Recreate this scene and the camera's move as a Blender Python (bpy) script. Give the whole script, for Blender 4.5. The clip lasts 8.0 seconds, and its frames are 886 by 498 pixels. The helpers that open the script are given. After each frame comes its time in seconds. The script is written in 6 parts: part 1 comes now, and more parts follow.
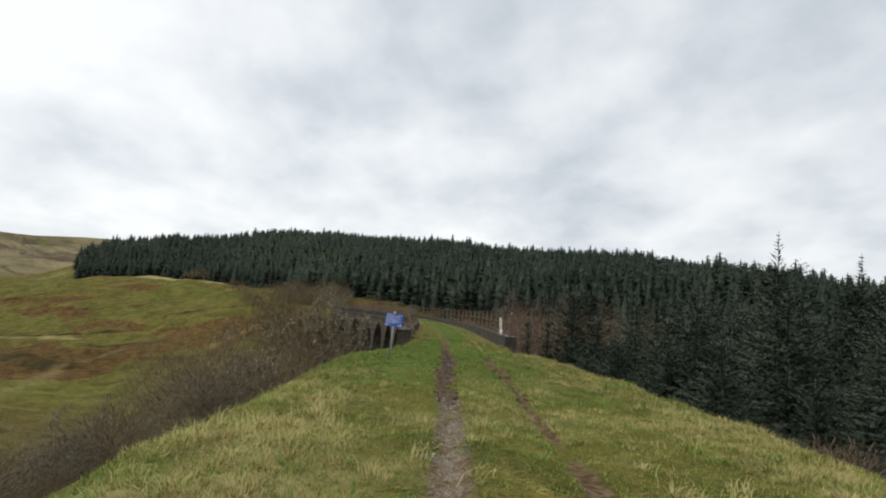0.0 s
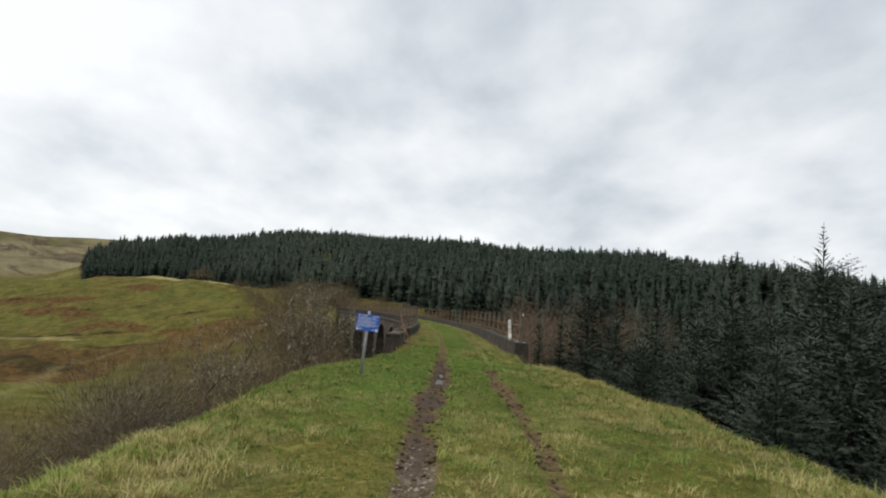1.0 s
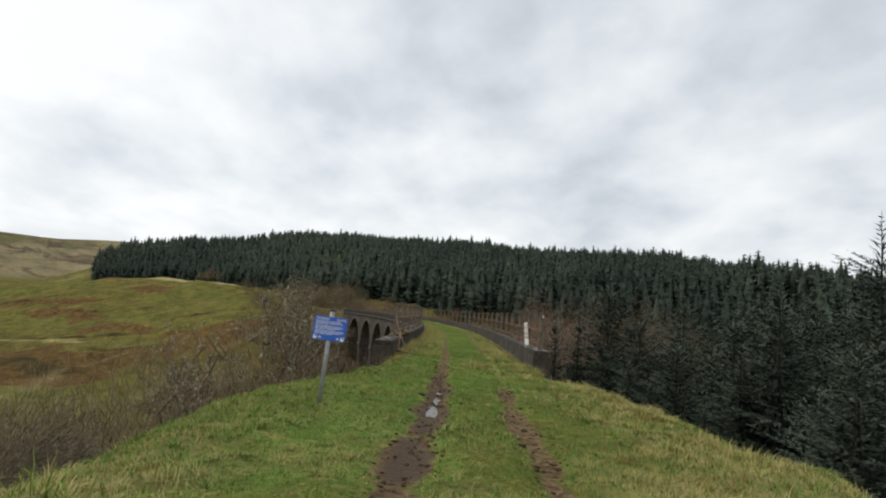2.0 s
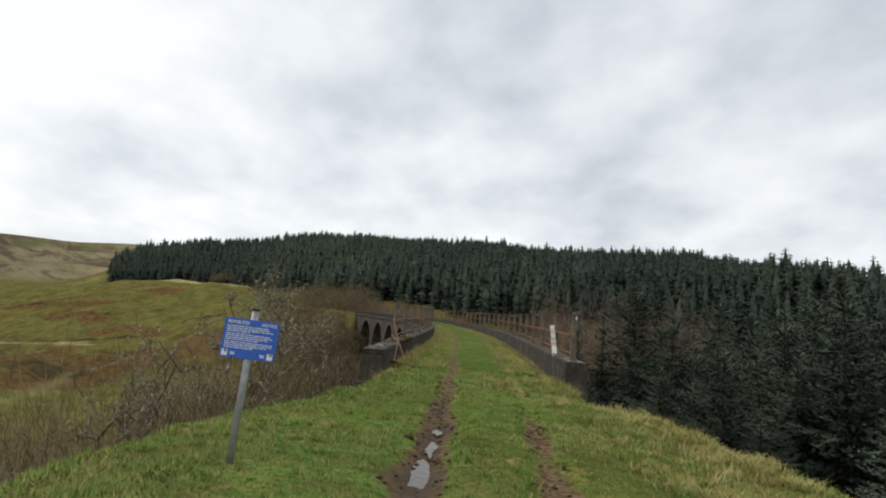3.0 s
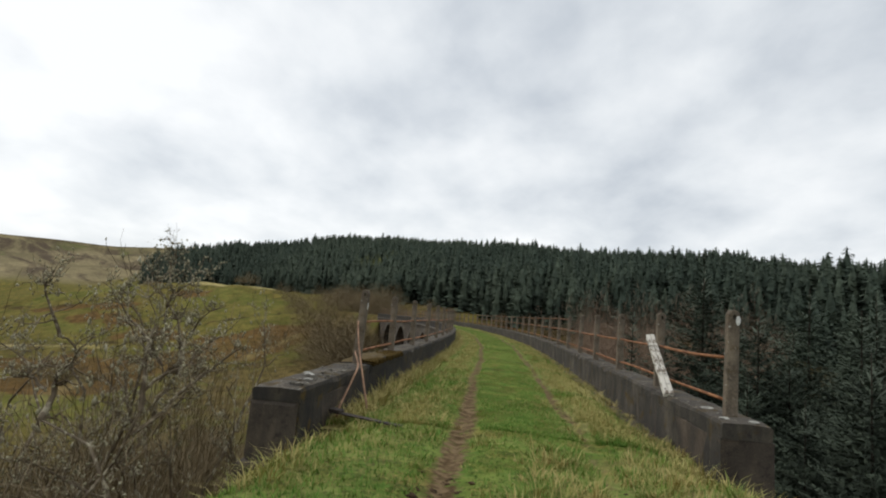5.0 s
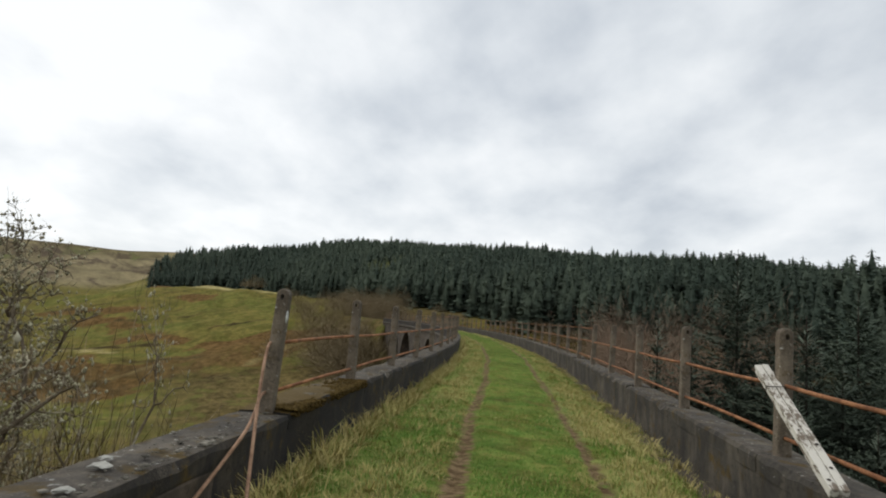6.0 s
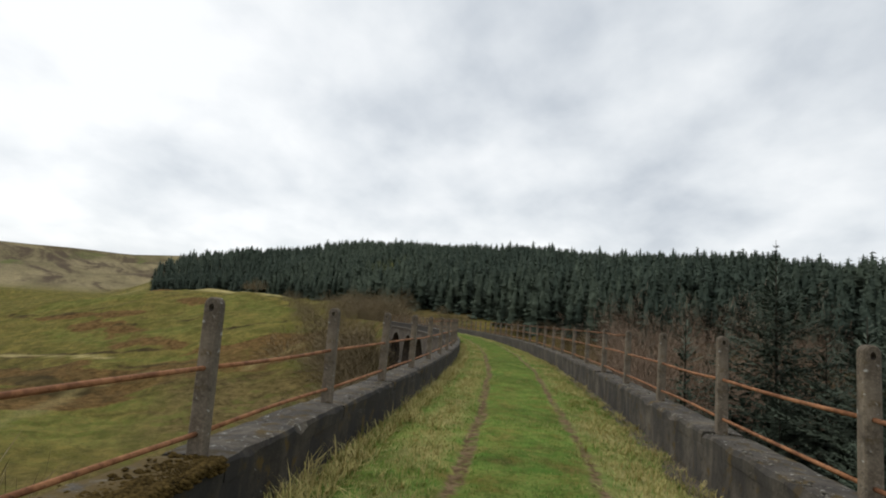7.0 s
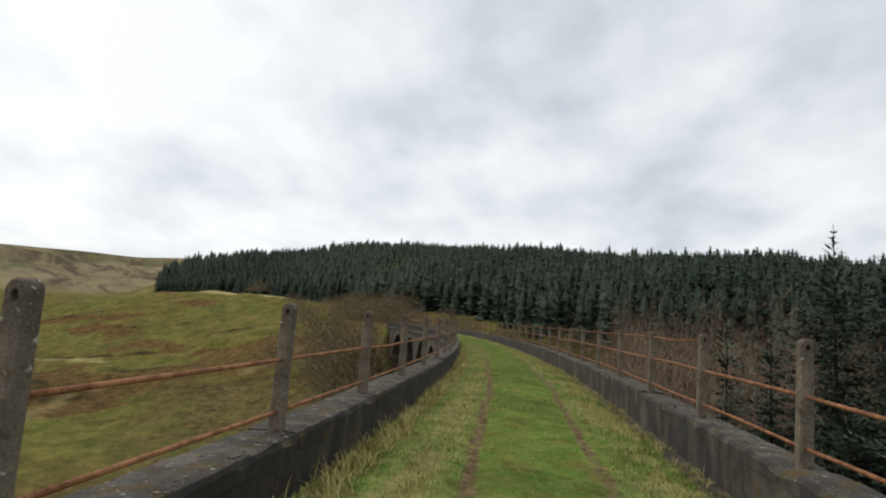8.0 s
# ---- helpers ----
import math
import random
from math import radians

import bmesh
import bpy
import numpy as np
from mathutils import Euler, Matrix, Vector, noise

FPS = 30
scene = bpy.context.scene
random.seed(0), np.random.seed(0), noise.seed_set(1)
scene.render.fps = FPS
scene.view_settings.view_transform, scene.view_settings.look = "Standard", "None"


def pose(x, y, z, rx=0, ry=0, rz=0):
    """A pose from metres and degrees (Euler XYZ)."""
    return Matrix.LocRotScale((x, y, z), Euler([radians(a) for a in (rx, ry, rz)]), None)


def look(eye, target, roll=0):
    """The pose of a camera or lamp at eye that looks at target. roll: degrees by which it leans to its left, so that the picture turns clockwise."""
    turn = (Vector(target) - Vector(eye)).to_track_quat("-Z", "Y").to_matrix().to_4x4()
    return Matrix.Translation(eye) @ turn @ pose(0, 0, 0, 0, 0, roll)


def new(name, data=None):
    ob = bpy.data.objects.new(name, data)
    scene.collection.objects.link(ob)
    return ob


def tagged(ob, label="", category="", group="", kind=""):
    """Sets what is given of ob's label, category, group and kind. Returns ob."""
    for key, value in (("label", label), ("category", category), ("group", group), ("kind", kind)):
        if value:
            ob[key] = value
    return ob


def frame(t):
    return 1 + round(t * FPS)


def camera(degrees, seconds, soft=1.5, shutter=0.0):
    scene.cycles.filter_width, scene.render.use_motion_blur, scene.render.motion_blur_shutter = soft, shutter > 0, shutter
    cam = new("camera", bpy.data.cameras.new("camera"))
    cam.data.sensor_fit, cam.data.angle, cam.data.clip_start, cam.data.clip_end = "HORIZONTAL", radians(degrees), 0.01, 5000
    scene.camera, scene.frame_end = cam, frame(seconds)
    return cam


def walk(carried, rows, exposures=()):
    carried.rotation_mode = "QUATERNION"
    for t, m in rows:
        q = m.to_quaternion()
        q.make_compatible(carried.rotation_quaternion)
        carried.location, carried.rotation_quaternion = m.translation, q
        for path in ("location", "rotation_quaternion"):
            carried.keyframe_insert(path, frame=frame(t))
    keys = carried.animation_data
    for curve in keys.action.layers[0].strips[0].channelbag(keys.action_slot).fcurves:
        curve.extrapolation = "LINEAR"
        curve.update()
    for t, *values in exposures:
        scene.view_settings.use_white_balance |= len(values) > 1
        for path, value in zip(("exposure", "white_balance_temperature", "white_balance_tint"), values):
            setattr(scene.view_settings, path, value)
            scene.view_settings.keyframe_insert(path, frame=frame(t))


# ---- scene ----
cam = camera(75.4, 8.0, soft=2.0)
PATH = [
    (0, (-1.077, -27.105, 0.957), (-1.065, -25.117, 1.171), 4.4),
    (0.5, (-0.822, -24.883, 0.957), (-0.826, -22.895, 1.173), 4.5),
    (1, (-0.562, -22.632, 0.958), (-0.581, -20.644, 1.174), 4.5),
    (1.5, (-0.39, -20.513, 0.977), (-0.427, -18.525, 1.194), 4.5),
    (3, (-0.13, -14.707, 0.971), (-0.24, -12.722, 1.19), 4.3),
    (3.5, (-0.074, -12.701, 0.944), (-0.213, -10.718, 1.165), 4.3),
    (4, (-0.026, -10.725, 0.916), (-0.185, -8.744, 1.138), 4.3),
    (4.5, (-0.092, -8.759, 0.864), (-0.28, -6.78, 1.086), 4.4),
    (6, (-0.094, -2.949, 1.032), (-0.343, -0.979, 1.269), 4.6),
    (6.5, (-0.082, -0.94, 1.109), (-0.34, 1.029, 1.35), 4.5),
    (7, (-0.083, 1.335, 1.152), (-0.353, 3.302, 1.393), 4.2),
    (7.5, (-0.128, 3.563, 1.133), (-0.409, 5.528, 1.377), 4.3),
    (8, (-0.138, 6.147, 1.131), (-0.433, 8.11, 1.376), 4.0),
]
walk(cam, [(t, look(eye, target, roll)) for t, eye, target, roll in PATH])

# ---- world, sun, exposure ----
scene.view_settings.exposure = 0.0
SUN_AZ, SUN_EL = -62.0, 42.0
world = bpy.data.worlds.new("overcast_sky")
scene.world = world
world.use_nodes = True
wn, wl = world.node_tree.nodes, world.node_tree.links
wn.clear()


def wnode(kind, **props):
    n = wn.new(kind)
    for k, v in props.items():
        n.inputs[k].default_value = v
    return n


def wmath(op, a, b):
    n = wn.new("ShaderNodeMath")
    n.operation = op
    for i, v in enumerate((a, b)):
        if isinstance(v, (int, float)):
            n.inputs[i].default_value = v
        else:
            wl.new(v, n.inputs[i])
    return n.outputs[0]


w_tc = wn.new("ShaderNodeTexCoord")
w_sep = wn.new("ShaderNodeSeparateXYZ")
wl.new(w_tc.outputs["Generated"], w_sep.inputs[0])
w_h = wmath("ADD", wmath("MAXIMUM", w_sep.outputs["Z"], 0.0), 0.34)
w_com = wn.new("ShaderNodeCombineXYZ")
wl.new(wmath("DIVIDE", w_sep.outputs["X"], w_h), w_com.inputs["X"])
wl.new(wmath("DIVIDE", w_sep.outputs["Y"], w_h), w_com.inputs["Y"])
w_map = wn.new("ShaderNodeMapping")
w_map.inputs["Location"].default_value = (3.1, 1.2, 0.0)
w_map.inputs["Rotation"].default_value = (0, 0, 0.35)
w_map.inputs["Scale"].default_value = (1.25, 1.0, 1.0)
wl.new(w_com.outputs[0], w_map.inputs[0])
w_n1 = wnode("ShaderNodeTexNoise", Scale=0.8, Detail=8.0, Roughness=0.5, Distortion=0.12)
w_n2 = wnode("ShaderNodeTexNoise", Scale=3.0, Detail=9.0, Roughness=0.5, Distortion=0.1)
wl.new(w_map.outputs[0], w_n1.inputs["Vector"])
wl.new(w_map.outputs[0], w_n2.inputs["Vector"])
w_mix = wmath("ADD", wmath("MULTIPLY", w_n1.outputs[0], 0.56), wmath("MULTIPLY", w_n2.outputs[0], 0.46))
w_bias = wmath("ADD", w_mix, wmath("MULTIPLY", w_sep.outputs["X"], -0.05))


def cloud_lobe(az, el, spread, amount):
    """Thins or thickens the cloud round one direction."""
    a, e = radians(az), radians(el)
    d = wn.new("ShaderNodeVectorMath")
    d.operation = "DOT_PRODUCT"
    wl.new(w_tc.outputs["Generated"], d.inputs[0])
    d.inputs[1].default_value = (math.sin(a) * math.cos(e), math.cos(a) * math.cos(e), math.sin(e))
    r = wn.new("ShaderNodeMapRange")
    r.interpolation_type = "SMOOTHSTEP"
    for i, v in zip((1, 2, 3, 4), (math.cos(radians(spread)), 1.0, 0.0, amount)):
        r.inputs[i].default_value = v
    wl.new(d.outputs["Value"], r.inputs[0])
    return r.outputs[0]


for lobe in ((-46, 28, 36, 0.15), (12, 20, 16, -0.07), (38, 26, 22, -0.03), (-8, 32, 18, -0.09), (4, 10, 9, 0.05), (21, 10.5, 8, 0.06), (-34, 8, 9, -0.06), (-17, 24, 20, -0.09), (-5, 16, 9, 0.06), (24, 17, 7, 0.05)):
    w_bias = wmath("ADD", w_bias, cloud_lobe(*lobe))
w_ramp = wn.new("ShaderNodeValToRGB")
els = w_ramp.color_ramp.elements
els[0].position, els[0].color = 0.34, (0.56, 0.61, 0.67, 1)
els[1].position, els[1].color = 0.62, (1.02, 1.04, 1.05, 1)
els.new(0.48).color = (0.805, 0.845, 0.88, 1)
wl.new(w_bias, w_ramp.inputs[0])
w_sky = wn.new("ShaderNodeTexSky")
w_sky.sky_type, w_sky.sun_disc = "NISHITA", False
w_sky.sun_elevation, w_sky.sun_rotation = radians(SUN_EL), radians(SUN_AZ)
w_dim = wn.new("ShaderNodeVectorMath")
w_dim.operation = "SCALE"
w_dim.inputs["Scale"].default_value = 0.1
wl.new(w_sky.outputs[0], w_dim.inputs[0])
w_cov = wn.new("ShaderNodeMixRGB")
w_cov.inputs[0].default_value = 0.93
wl.new(w_dim.outputs[0], w_cov.inputs[1])
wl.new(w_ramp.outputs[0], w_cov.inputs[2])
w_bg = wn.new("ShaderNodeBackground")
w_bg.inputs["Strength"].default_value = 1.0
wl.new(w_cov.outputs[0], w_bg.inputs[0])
w_out = wn.new("ShaderNodeOutputWorld")
wl.new(w_bg.outputs[0], w_out.inputs[0])

sun = new("sun", bpy.data.lights.new("sun", "SUN"))
sun.data.energy, sun.data.angle, sun.data.color = 0.9, radians(14), (1.0, 0.96, 0.9)
_az, _el = radians(SUN_AZ), radians(SUN_EL)
_to_sun = Vector((math.sin(_az) * math.cos(_el), math.cos(_az) * math.cos(_el), math.sin(_el)))
sun.matrix_world = look(_to_sun * 60, (0, 0, 0))


# ---- materials ----
class Mat:
    """A small builder for node materials."""

    def __init__(self, name, rough=0.9, metal=0.0, spec=0.3):
        self.m = bpy.data.materials.new(name)
        self.m.use_nodes = True
        self.n, self.l = self.m.node_tree.nodes, self.m.node_tree.links
        self.b = self.n["Principled BSDF"]
        self.b.inputs["Roughness"].default_value = rough
        self.b.inputs["Metallic"].default_value = metal
        self.b.inputs["Specular IOR Level"].default_value = spec
        tc = self.n.new("ShaderNodeTexCoord")
        self.obj = tc.outputs["Object"]

    def put(self, sock, v):
        if hasattr(v, "is_linked"):
            self.l.new(v, sock)
        else:
            sock.default_value = (*v, 1) if isinstance(v, tuple) and len(v) == 3 and sock.type == "RGBA" else v

    def noise(self, scale, detail=6.0, rough=0.6, stretch=None, dist=0.0):
        n = self.n.new("ShaderNodeTexNoise")
        n.inputs["Scale"].default_value, n.inputs["Detail"].default_value = scale, detail
        n.inputs["Roughness"].default_value, n.inputs["Distortion"].default_value = rough, dist
        src = self.obj
        if stretch:
            mp = self.n.new("ShaderNodeMapping")
            mp.inputs["Scale"].default_value = stretch
            self.l.new(src, mp.inputs[0])
            src = mp.outputs[0]
        self.l.new(src, n.inputs["Vector"])
        return n.outputs[0]

    def drawn(self, scale, turn, ratio, detail=8.0, rough=0.66, dist=0.6):
        """Noise drawn out by ratio along the bearing turn (degrees from +y to the left)."""
        mp = self.n.new("ShaderNodeMapping")
        mp.vector_type = "TEXTURE"
        mp.inputs["Rotation"].default_value = (0, 0, radians(turn))
        mp.inputs["Scale"].default_value = (1.0, ratio, 1.0)
        self.l.new(self.obj, mp.inputs[0])
        n = self.n.new("ShaderNodeTexNoise")
        n.inputs["Scale"].default_value, n.inputs["Detail"].default_value = scale, detail
        n.inputs["Roughness"].default_value, n.inputs["Distortion"].default_value = rough, dist
        self.l.new(mp.outputs[0], n.inputs["Vector"])
        return n.outputs[0]

    def attr(self, name):
        a = self.n.new("ShaderNodeAttribute")
        a.attribute_name = name
        return a.outputs["Fac"]

    def rnd(self):
        return self.n.new("ShaderNodeObjectInfo").outputs["Random"]

    def span(self, v, lo, hi, a=0.0, b=1.0):
        n = self.n.new("ShaderNodeMapRange")
        n.interpolation_type = "SMOOTHSTEP"
        for i, x in zip((1, 2, 3, 4), (lo, hi, a, b)):
            n.inputs[i].default_value = x
        self.l.new(v, n.inputs[0])
        return n.outputs[0]

    def mul(self, a, b, op="MULTIPLY"):
        n = self.n.new("ShaderNodeMath")
        n.operation, n.use_clamp = op, op != "SUBTRACT"
        self.put(n.inputs[0], a)
        self.put(n.inputs[1], b)
        return n.outputs[0]

    def mix(self, f, a, b):
        n = self.n.new("ShaderNodeMixRGB")
        for s, v in zip(n.inputs, (f, a, b)):
            self.put(s, v)
        return n.outputs[0]

    def color(self, c):
        self.put(self.b.inputs["Base Color"], c)
        return self

    def bump(self, h, strength=0.4, dist=0.02):
        n = self.n.new("ShaderNodeBump")
        n.inputs["Strength"].default_value, n.inputs["Distance"].default_value = strength, dist
        self.l.new(h, n.inputs["Height"])
        self.l.new(n.outputs[0], self.b.inputs["Normal"])
        return self


def make_ground():
    k = Mat("hill_turf", 1.0, spec=0.02)
    mid, fine = k.noise(0.22, 6, dist=0.6), k.noise(3.5, 7)
    grass = k.mix(k.span(mid, 0.38, 0.62), (0.092, 0.088, 0.020), (0.166, 0.134, 0.036))
    grass = k.mix(k.span(k.noise(0.8, 8, 0.72, dist=0.6), 0.5, 0.66), grass, (0.062, 0.066, 0.020))
    grass = k.mix(k.mul(k.span(fine, 0.4, 0.8), 0.7), grass, (0.20, 0.165, 0.060))
    grass = k.mix(k.mul(k.attr("lush"), k.span(k.noise(1.1, 8, 0.72), 0.68, 0.36)), grass, k.mix(k.span(mid, 0.35, 0.65), (0.096, 0.112, 0.025), (0.152, 0.152, 0.042)))
    grass = k.mix(k.mul(k.attr("sward"), k.span(k.noise(2.2, 6), 0.75, 0.35)), grass, k.mix(k.span(fine, 0.35, 0.65), (0.086, 0.162, 0.030), (0.166, 0.222, 0.053)))
    turf = k.attr("turf")
    grass = k.mix(k.mul(turf, k.span(k.noise(3.2, 7, 0.7), 0.54, 0.66)), grass, (0.056, 0.076, 0.018))
    grass = k.mix(k.mul(turf, k.span(k.noise(1.7, 8, 0.75, dist=0.8), 0.55, 0.67)), grass, (0.275, 0.225, 0.072))
    grass = k.mix(k.mul(turf, k.span(k.noise(17, 6, 0.7), 0.52, 0.62)), grass, (0.045, 0.066, 0.016))
    grass = k.mix(k.mul(turf, k.mul(k.span(k.noise(11, 7, 0.72, dist=0.5), 0.56, 0.66), 0.8)), grass, (0.27, 0.235, 0.085))
    speck = k.drawn(0.42, 33, 2.6, 11, 0.78, 0.5)
    streak = k.drawn(0.16, 33, 2.2, 9, 0.72, 0.8)
    fern = k.mix(k.span(k.noise(0.7, 8, 0.7), 0.36, 0.62), (0.074, 0.045, 0.016), (0.158, 0.096, 0.037))
    body = k.mix(k.span(k.mul(k.attr("bracken"), k.span(streak, 0.36, 0.60, 0.45, 1.5)), 0.22, 0.62), grass, fern)
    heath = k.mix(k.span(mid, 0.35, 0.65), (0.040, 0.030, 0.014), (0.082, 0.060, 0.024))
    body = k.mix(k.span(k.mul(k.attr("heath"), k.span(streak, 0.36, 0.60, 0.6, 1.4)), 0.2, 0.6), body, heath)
    moor = k.mix(k.span(k.drawn(0.016, 40, 3.0, 9, 0.62, 0.5), 0.38, 0.62), (0.165, 0.138, 0.076), (0.262, 0.216, 0.122))
    moor = k.mix(k.span(k.drawn(0.022, 48, 6.0, 9, 0.66, 0.9), 0.47, 0.63), moor, (0.088, 0.066, 0.045))
    moor = k.mix(k.span(k.drawn(0.012, 30, 5.0, 7, 0.6, 0.6), 0.56, 0.68), moor, (0.115, 0.125, 0.045))
    body = k.mix(k.attr("moor"), body, moor)
    body = k.mix(k.mul(k.attr("pale"), k.span(fine, 0.2, 0.6)), body, (0.40, 0.335, 0.155))
    rough_ground = k.mix(k.span(k.noise(0.55, 10, 0.76, dist=0.4), 0.36, 0.64), (0.058, 0.044, 0.018), (0.165, 0.124, 0.052))
    rough_ground = k.mix(k.span(k.noise(0.16, 9, 0.7), 0.50, 0.60), rough_ground, k.mix(fine, (0.085, 0.090, 0.024), (0.135, 0.125, 0.040)))
    body = k.mix(k.attr("litter"), body, rough_ground)
    wide = k.n.new("ShaderNodeMixRGB")
    wide.blend_type = "MULTIPLY"
    wide.inputs[0].default_value = 1.0
    k.l.new(body, wide.inputs[1])
    k.put(wide.inputs[2], k.mix(k.span(speck, 0.34, 0.66), (0.78, 0.78, 0.79), (1.24, 1.23, 1.18)))
    body = wide.outputs[0]
    earth = k.mix(k.span(k.noise(9, 6), 0.35, 0.65), (0.088, 0.058, 0.030), (0.205, 0.145, 0.082))
    earth = k.mix(k.attr("wet"), earth, k.mix(k.noise(12, 5), (0.038, 0.025, 0.015), (0.112, 0.075, 0.046)))
    body = k.mix(k.span(k.mul(k.attr("mud"), k.span(k.noise(6, 7, 0.72), 0.25, 0.7, 0.55, 1.35)), 0.28, 0.5), body, earth)
    grit = k.mix(k.span(k.noise(38, 3), 0.4, 0.6), (0.14, 0.115, 0.085), (0.36, 0.31, 0.235))
    body = k.mix(k.mul(k.attr("grit"), k.span(k.noise(4, 6, 0.7), 0.42, 0.6)), body, grit)
    k.put(k.b.inputs["Roughness"], k.span(k.attr("wet"), 0.0, 1.0, 1.0, 0.75))
    k.put(k.b.inputs["Specular IOR Level"], k.span(k.attr("wet"), 0.0, 1.0, 0.02, 0.12))
    return k.color(body).bump(k.noise(14, 8), 0.7, 0.06).m


def make_blade():
    k = Mat("grass_blades", 0.85, spec=0.1)
    green = k.mix(k.attr("hue"), (0.092, 0.200, 0.034), (0.300, 0.345, 0.078))
    straw = k.mix(k.attr("hue"), (0.37, 0.298, 0.105), (0.61, 0.51, 0.24))
    k.color(k.mix(k.attr("dry"), green, straw))
    return k.m


def make_concrete(name, light, dark, moss=0.0, black=0.0, spots=0.66):
    k = Mat(name, 0.92, spec=0.25)
    a, b, c = k.noise(1.3, 7, 0.65), k.noise(11, 8, 0.65), k.noise(60, 4)
    col = k.mix(k.span(a, 0.36, 0.64), dark, light)
    col = k.mix(k.span(b, 0.5, 0.75), col, tuple(x * 0.45 for x in dark))
    col = k.mix(k.mul(k.span(c, 0.45, 0.7), 0.5), col, tuple(x * 1.25 for x in light))
    col = k.mix(k.span(k.noise(16, 4, 0.6, dist=0.6), spots, spots + 0.04), col, (0.50, 0.49, 0.44))
    if moss:
        col = k.mix(k.mul(k.span(k.noise(4.5, 7), 0.60 - moss * 0.35, 0.70 - moss * 0.3), 0.95), col,
                    k.mix(c, (0.042, 0.032, 0.008), (0.150, 0.092, 0.020)))
    if black:
        run = k.noise(1.6, 8, 0.66, stretch=(1.6, 1.6, 0.45), dist=0.5)
        col = k.mix(k.mul(k.span(run, 0.38, 0.58), black), col, (0.022, 0.021, 0.021))
    return k.color(col).bump(k.mul(b, c, "ADD"), 0.55, 0.012).m


def make_rust(name, lo, hi):
    k = Mat(name, 0.85, 0.1, 0.3)
    a, b = k.noise(7, 7), k.noise(45, 4)
    col = k.mix(k.span(a, 0.35, 0.65), lo, hi)
    col = k.mix(k.span(b, 0.55, 0.75), col, (0.075, 0.034, 0.02))
    return k.color(col).bump(b, 0.4, 0.004).m


def make_needles(name, lo, hi, tip):
    k = Mat(name, 0.9, spec=0.1)
    shade = k.mix(k.rnd(), tuple(c * 0.70 for c in lo), tuple(c * 1.25 for c in lo))
    col = k.mix(k.attr("hue"), shade, k.mix(k.rnd(), tuple(c * 0.75 for c in hi), tuple(c * 1.25 for c in hi)))
    col = k.mix(k.attr("tip"), col, tip)
    return k.color(col).m


def make_bark(name, lo, hi, lichen):
    k = Mat(name, 0.95, spec=0.1)
    col = k.mix(k.span(k.noise(3.0, 5), 0.35, 0.65), lo, hi)
    col = k.mix(k.span(k.noise(6.0, 5, 0.6), 0.52, 0.62), col, lichen)
    return k.color(col).m


M_GROUND = make_ground()
M_BLADE = make_blade()
M_POST = make_concrete("weathered_post_concrete", (0.262, 0.214, 0.158), (0.112, 0.088, 0.062), moss=0.12, black=0.4, spots=0.64)
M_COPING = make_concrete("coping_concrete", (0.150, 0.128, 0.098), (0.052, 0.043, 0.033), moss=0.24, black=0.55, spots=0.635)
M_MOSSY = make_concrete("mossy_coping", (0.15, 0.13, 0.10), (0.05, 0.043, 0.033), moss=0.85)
M_WALL = make_concrete("dark_streaked_parapet_concrete", (0.068, 0.057, 0.043), (0.026, 0.022, 0.017), moss=0.12, black=0.8, spots=0.70)
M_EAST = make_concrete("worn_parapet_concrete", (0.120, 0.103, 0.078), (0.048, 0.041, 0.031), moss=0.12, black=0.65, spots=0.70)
M_ARCADE = make_concrete("viaduct_masonry", (0.125, 0.098, 0.072), (0.062, 0.048, 0.035), black=0.5, spots=0.72)
M_RING = make_concrete("arch_ring_stone", (0.142, 0.120, 0.094), (0.076, 0.064, 0.050), black=0.35, spots=0.72)
M_RUST = make_rust("rusty_tube", (0.165, 0.066, 0.028), (0.36, 0.165, 0.074))
M_BENT = make_rust("pale_rusty_tube", (0.20, 0.112, 0.066), (0.38, 0.235, 0.150))
M_SPRUCE = make_needles("spruce_needles", (0.054, 0.070, 0.050), (0.096, 0.120, 0.084), (0.185, 0.220, 0.160))
M_FOREST = make_needles("far_spruce_needles", (0.044, 0.060, 0.045), (0.074, 0.094, 0.066), (0.185, 0.190, 0.060))
M_TRUNK = make_bark("spruce_bark", (0.030, 0.024, 0.018), (0.06, 0.048, 0.036), (0.08, 0.075, 0.06))
M_LICHEN = make_bark("lichened_bark", (0.105, 0.082, 0.055), (0.205, 0.165, 0.115), (0.40, 0.36, 0.26))
M_TWIG = make_bark("bare_brown_twigs", (0.150, 0.112, 0.062), (0.235, 0.180, 0.102), (0.30, 0.25, 0.16))
M_LICHENTUFT = make_bark("lichen_tufts", (0.24, 0.225, 0.14), (0.38, 0.35, 0.23), (0.46, 0.43, 0.31))
M_REDTWIG = make_bark("bare_reddish_twigs", (0.190, 0.132, 0.090), (0.29, 0.205, 0.145), (0.30, 0.23, 0.165))


def plain(name, col, rough=0.6, metal=0.0, var=0.25, scale=20.0, spec=0.4):
    k = Mat(name, rough, metal, spec)
    k.color(k.mix(k.span(k.noise(scale, 6), 0.35, 0.7), tuple(c * (1 - var) for c in col), col))
    return k.m


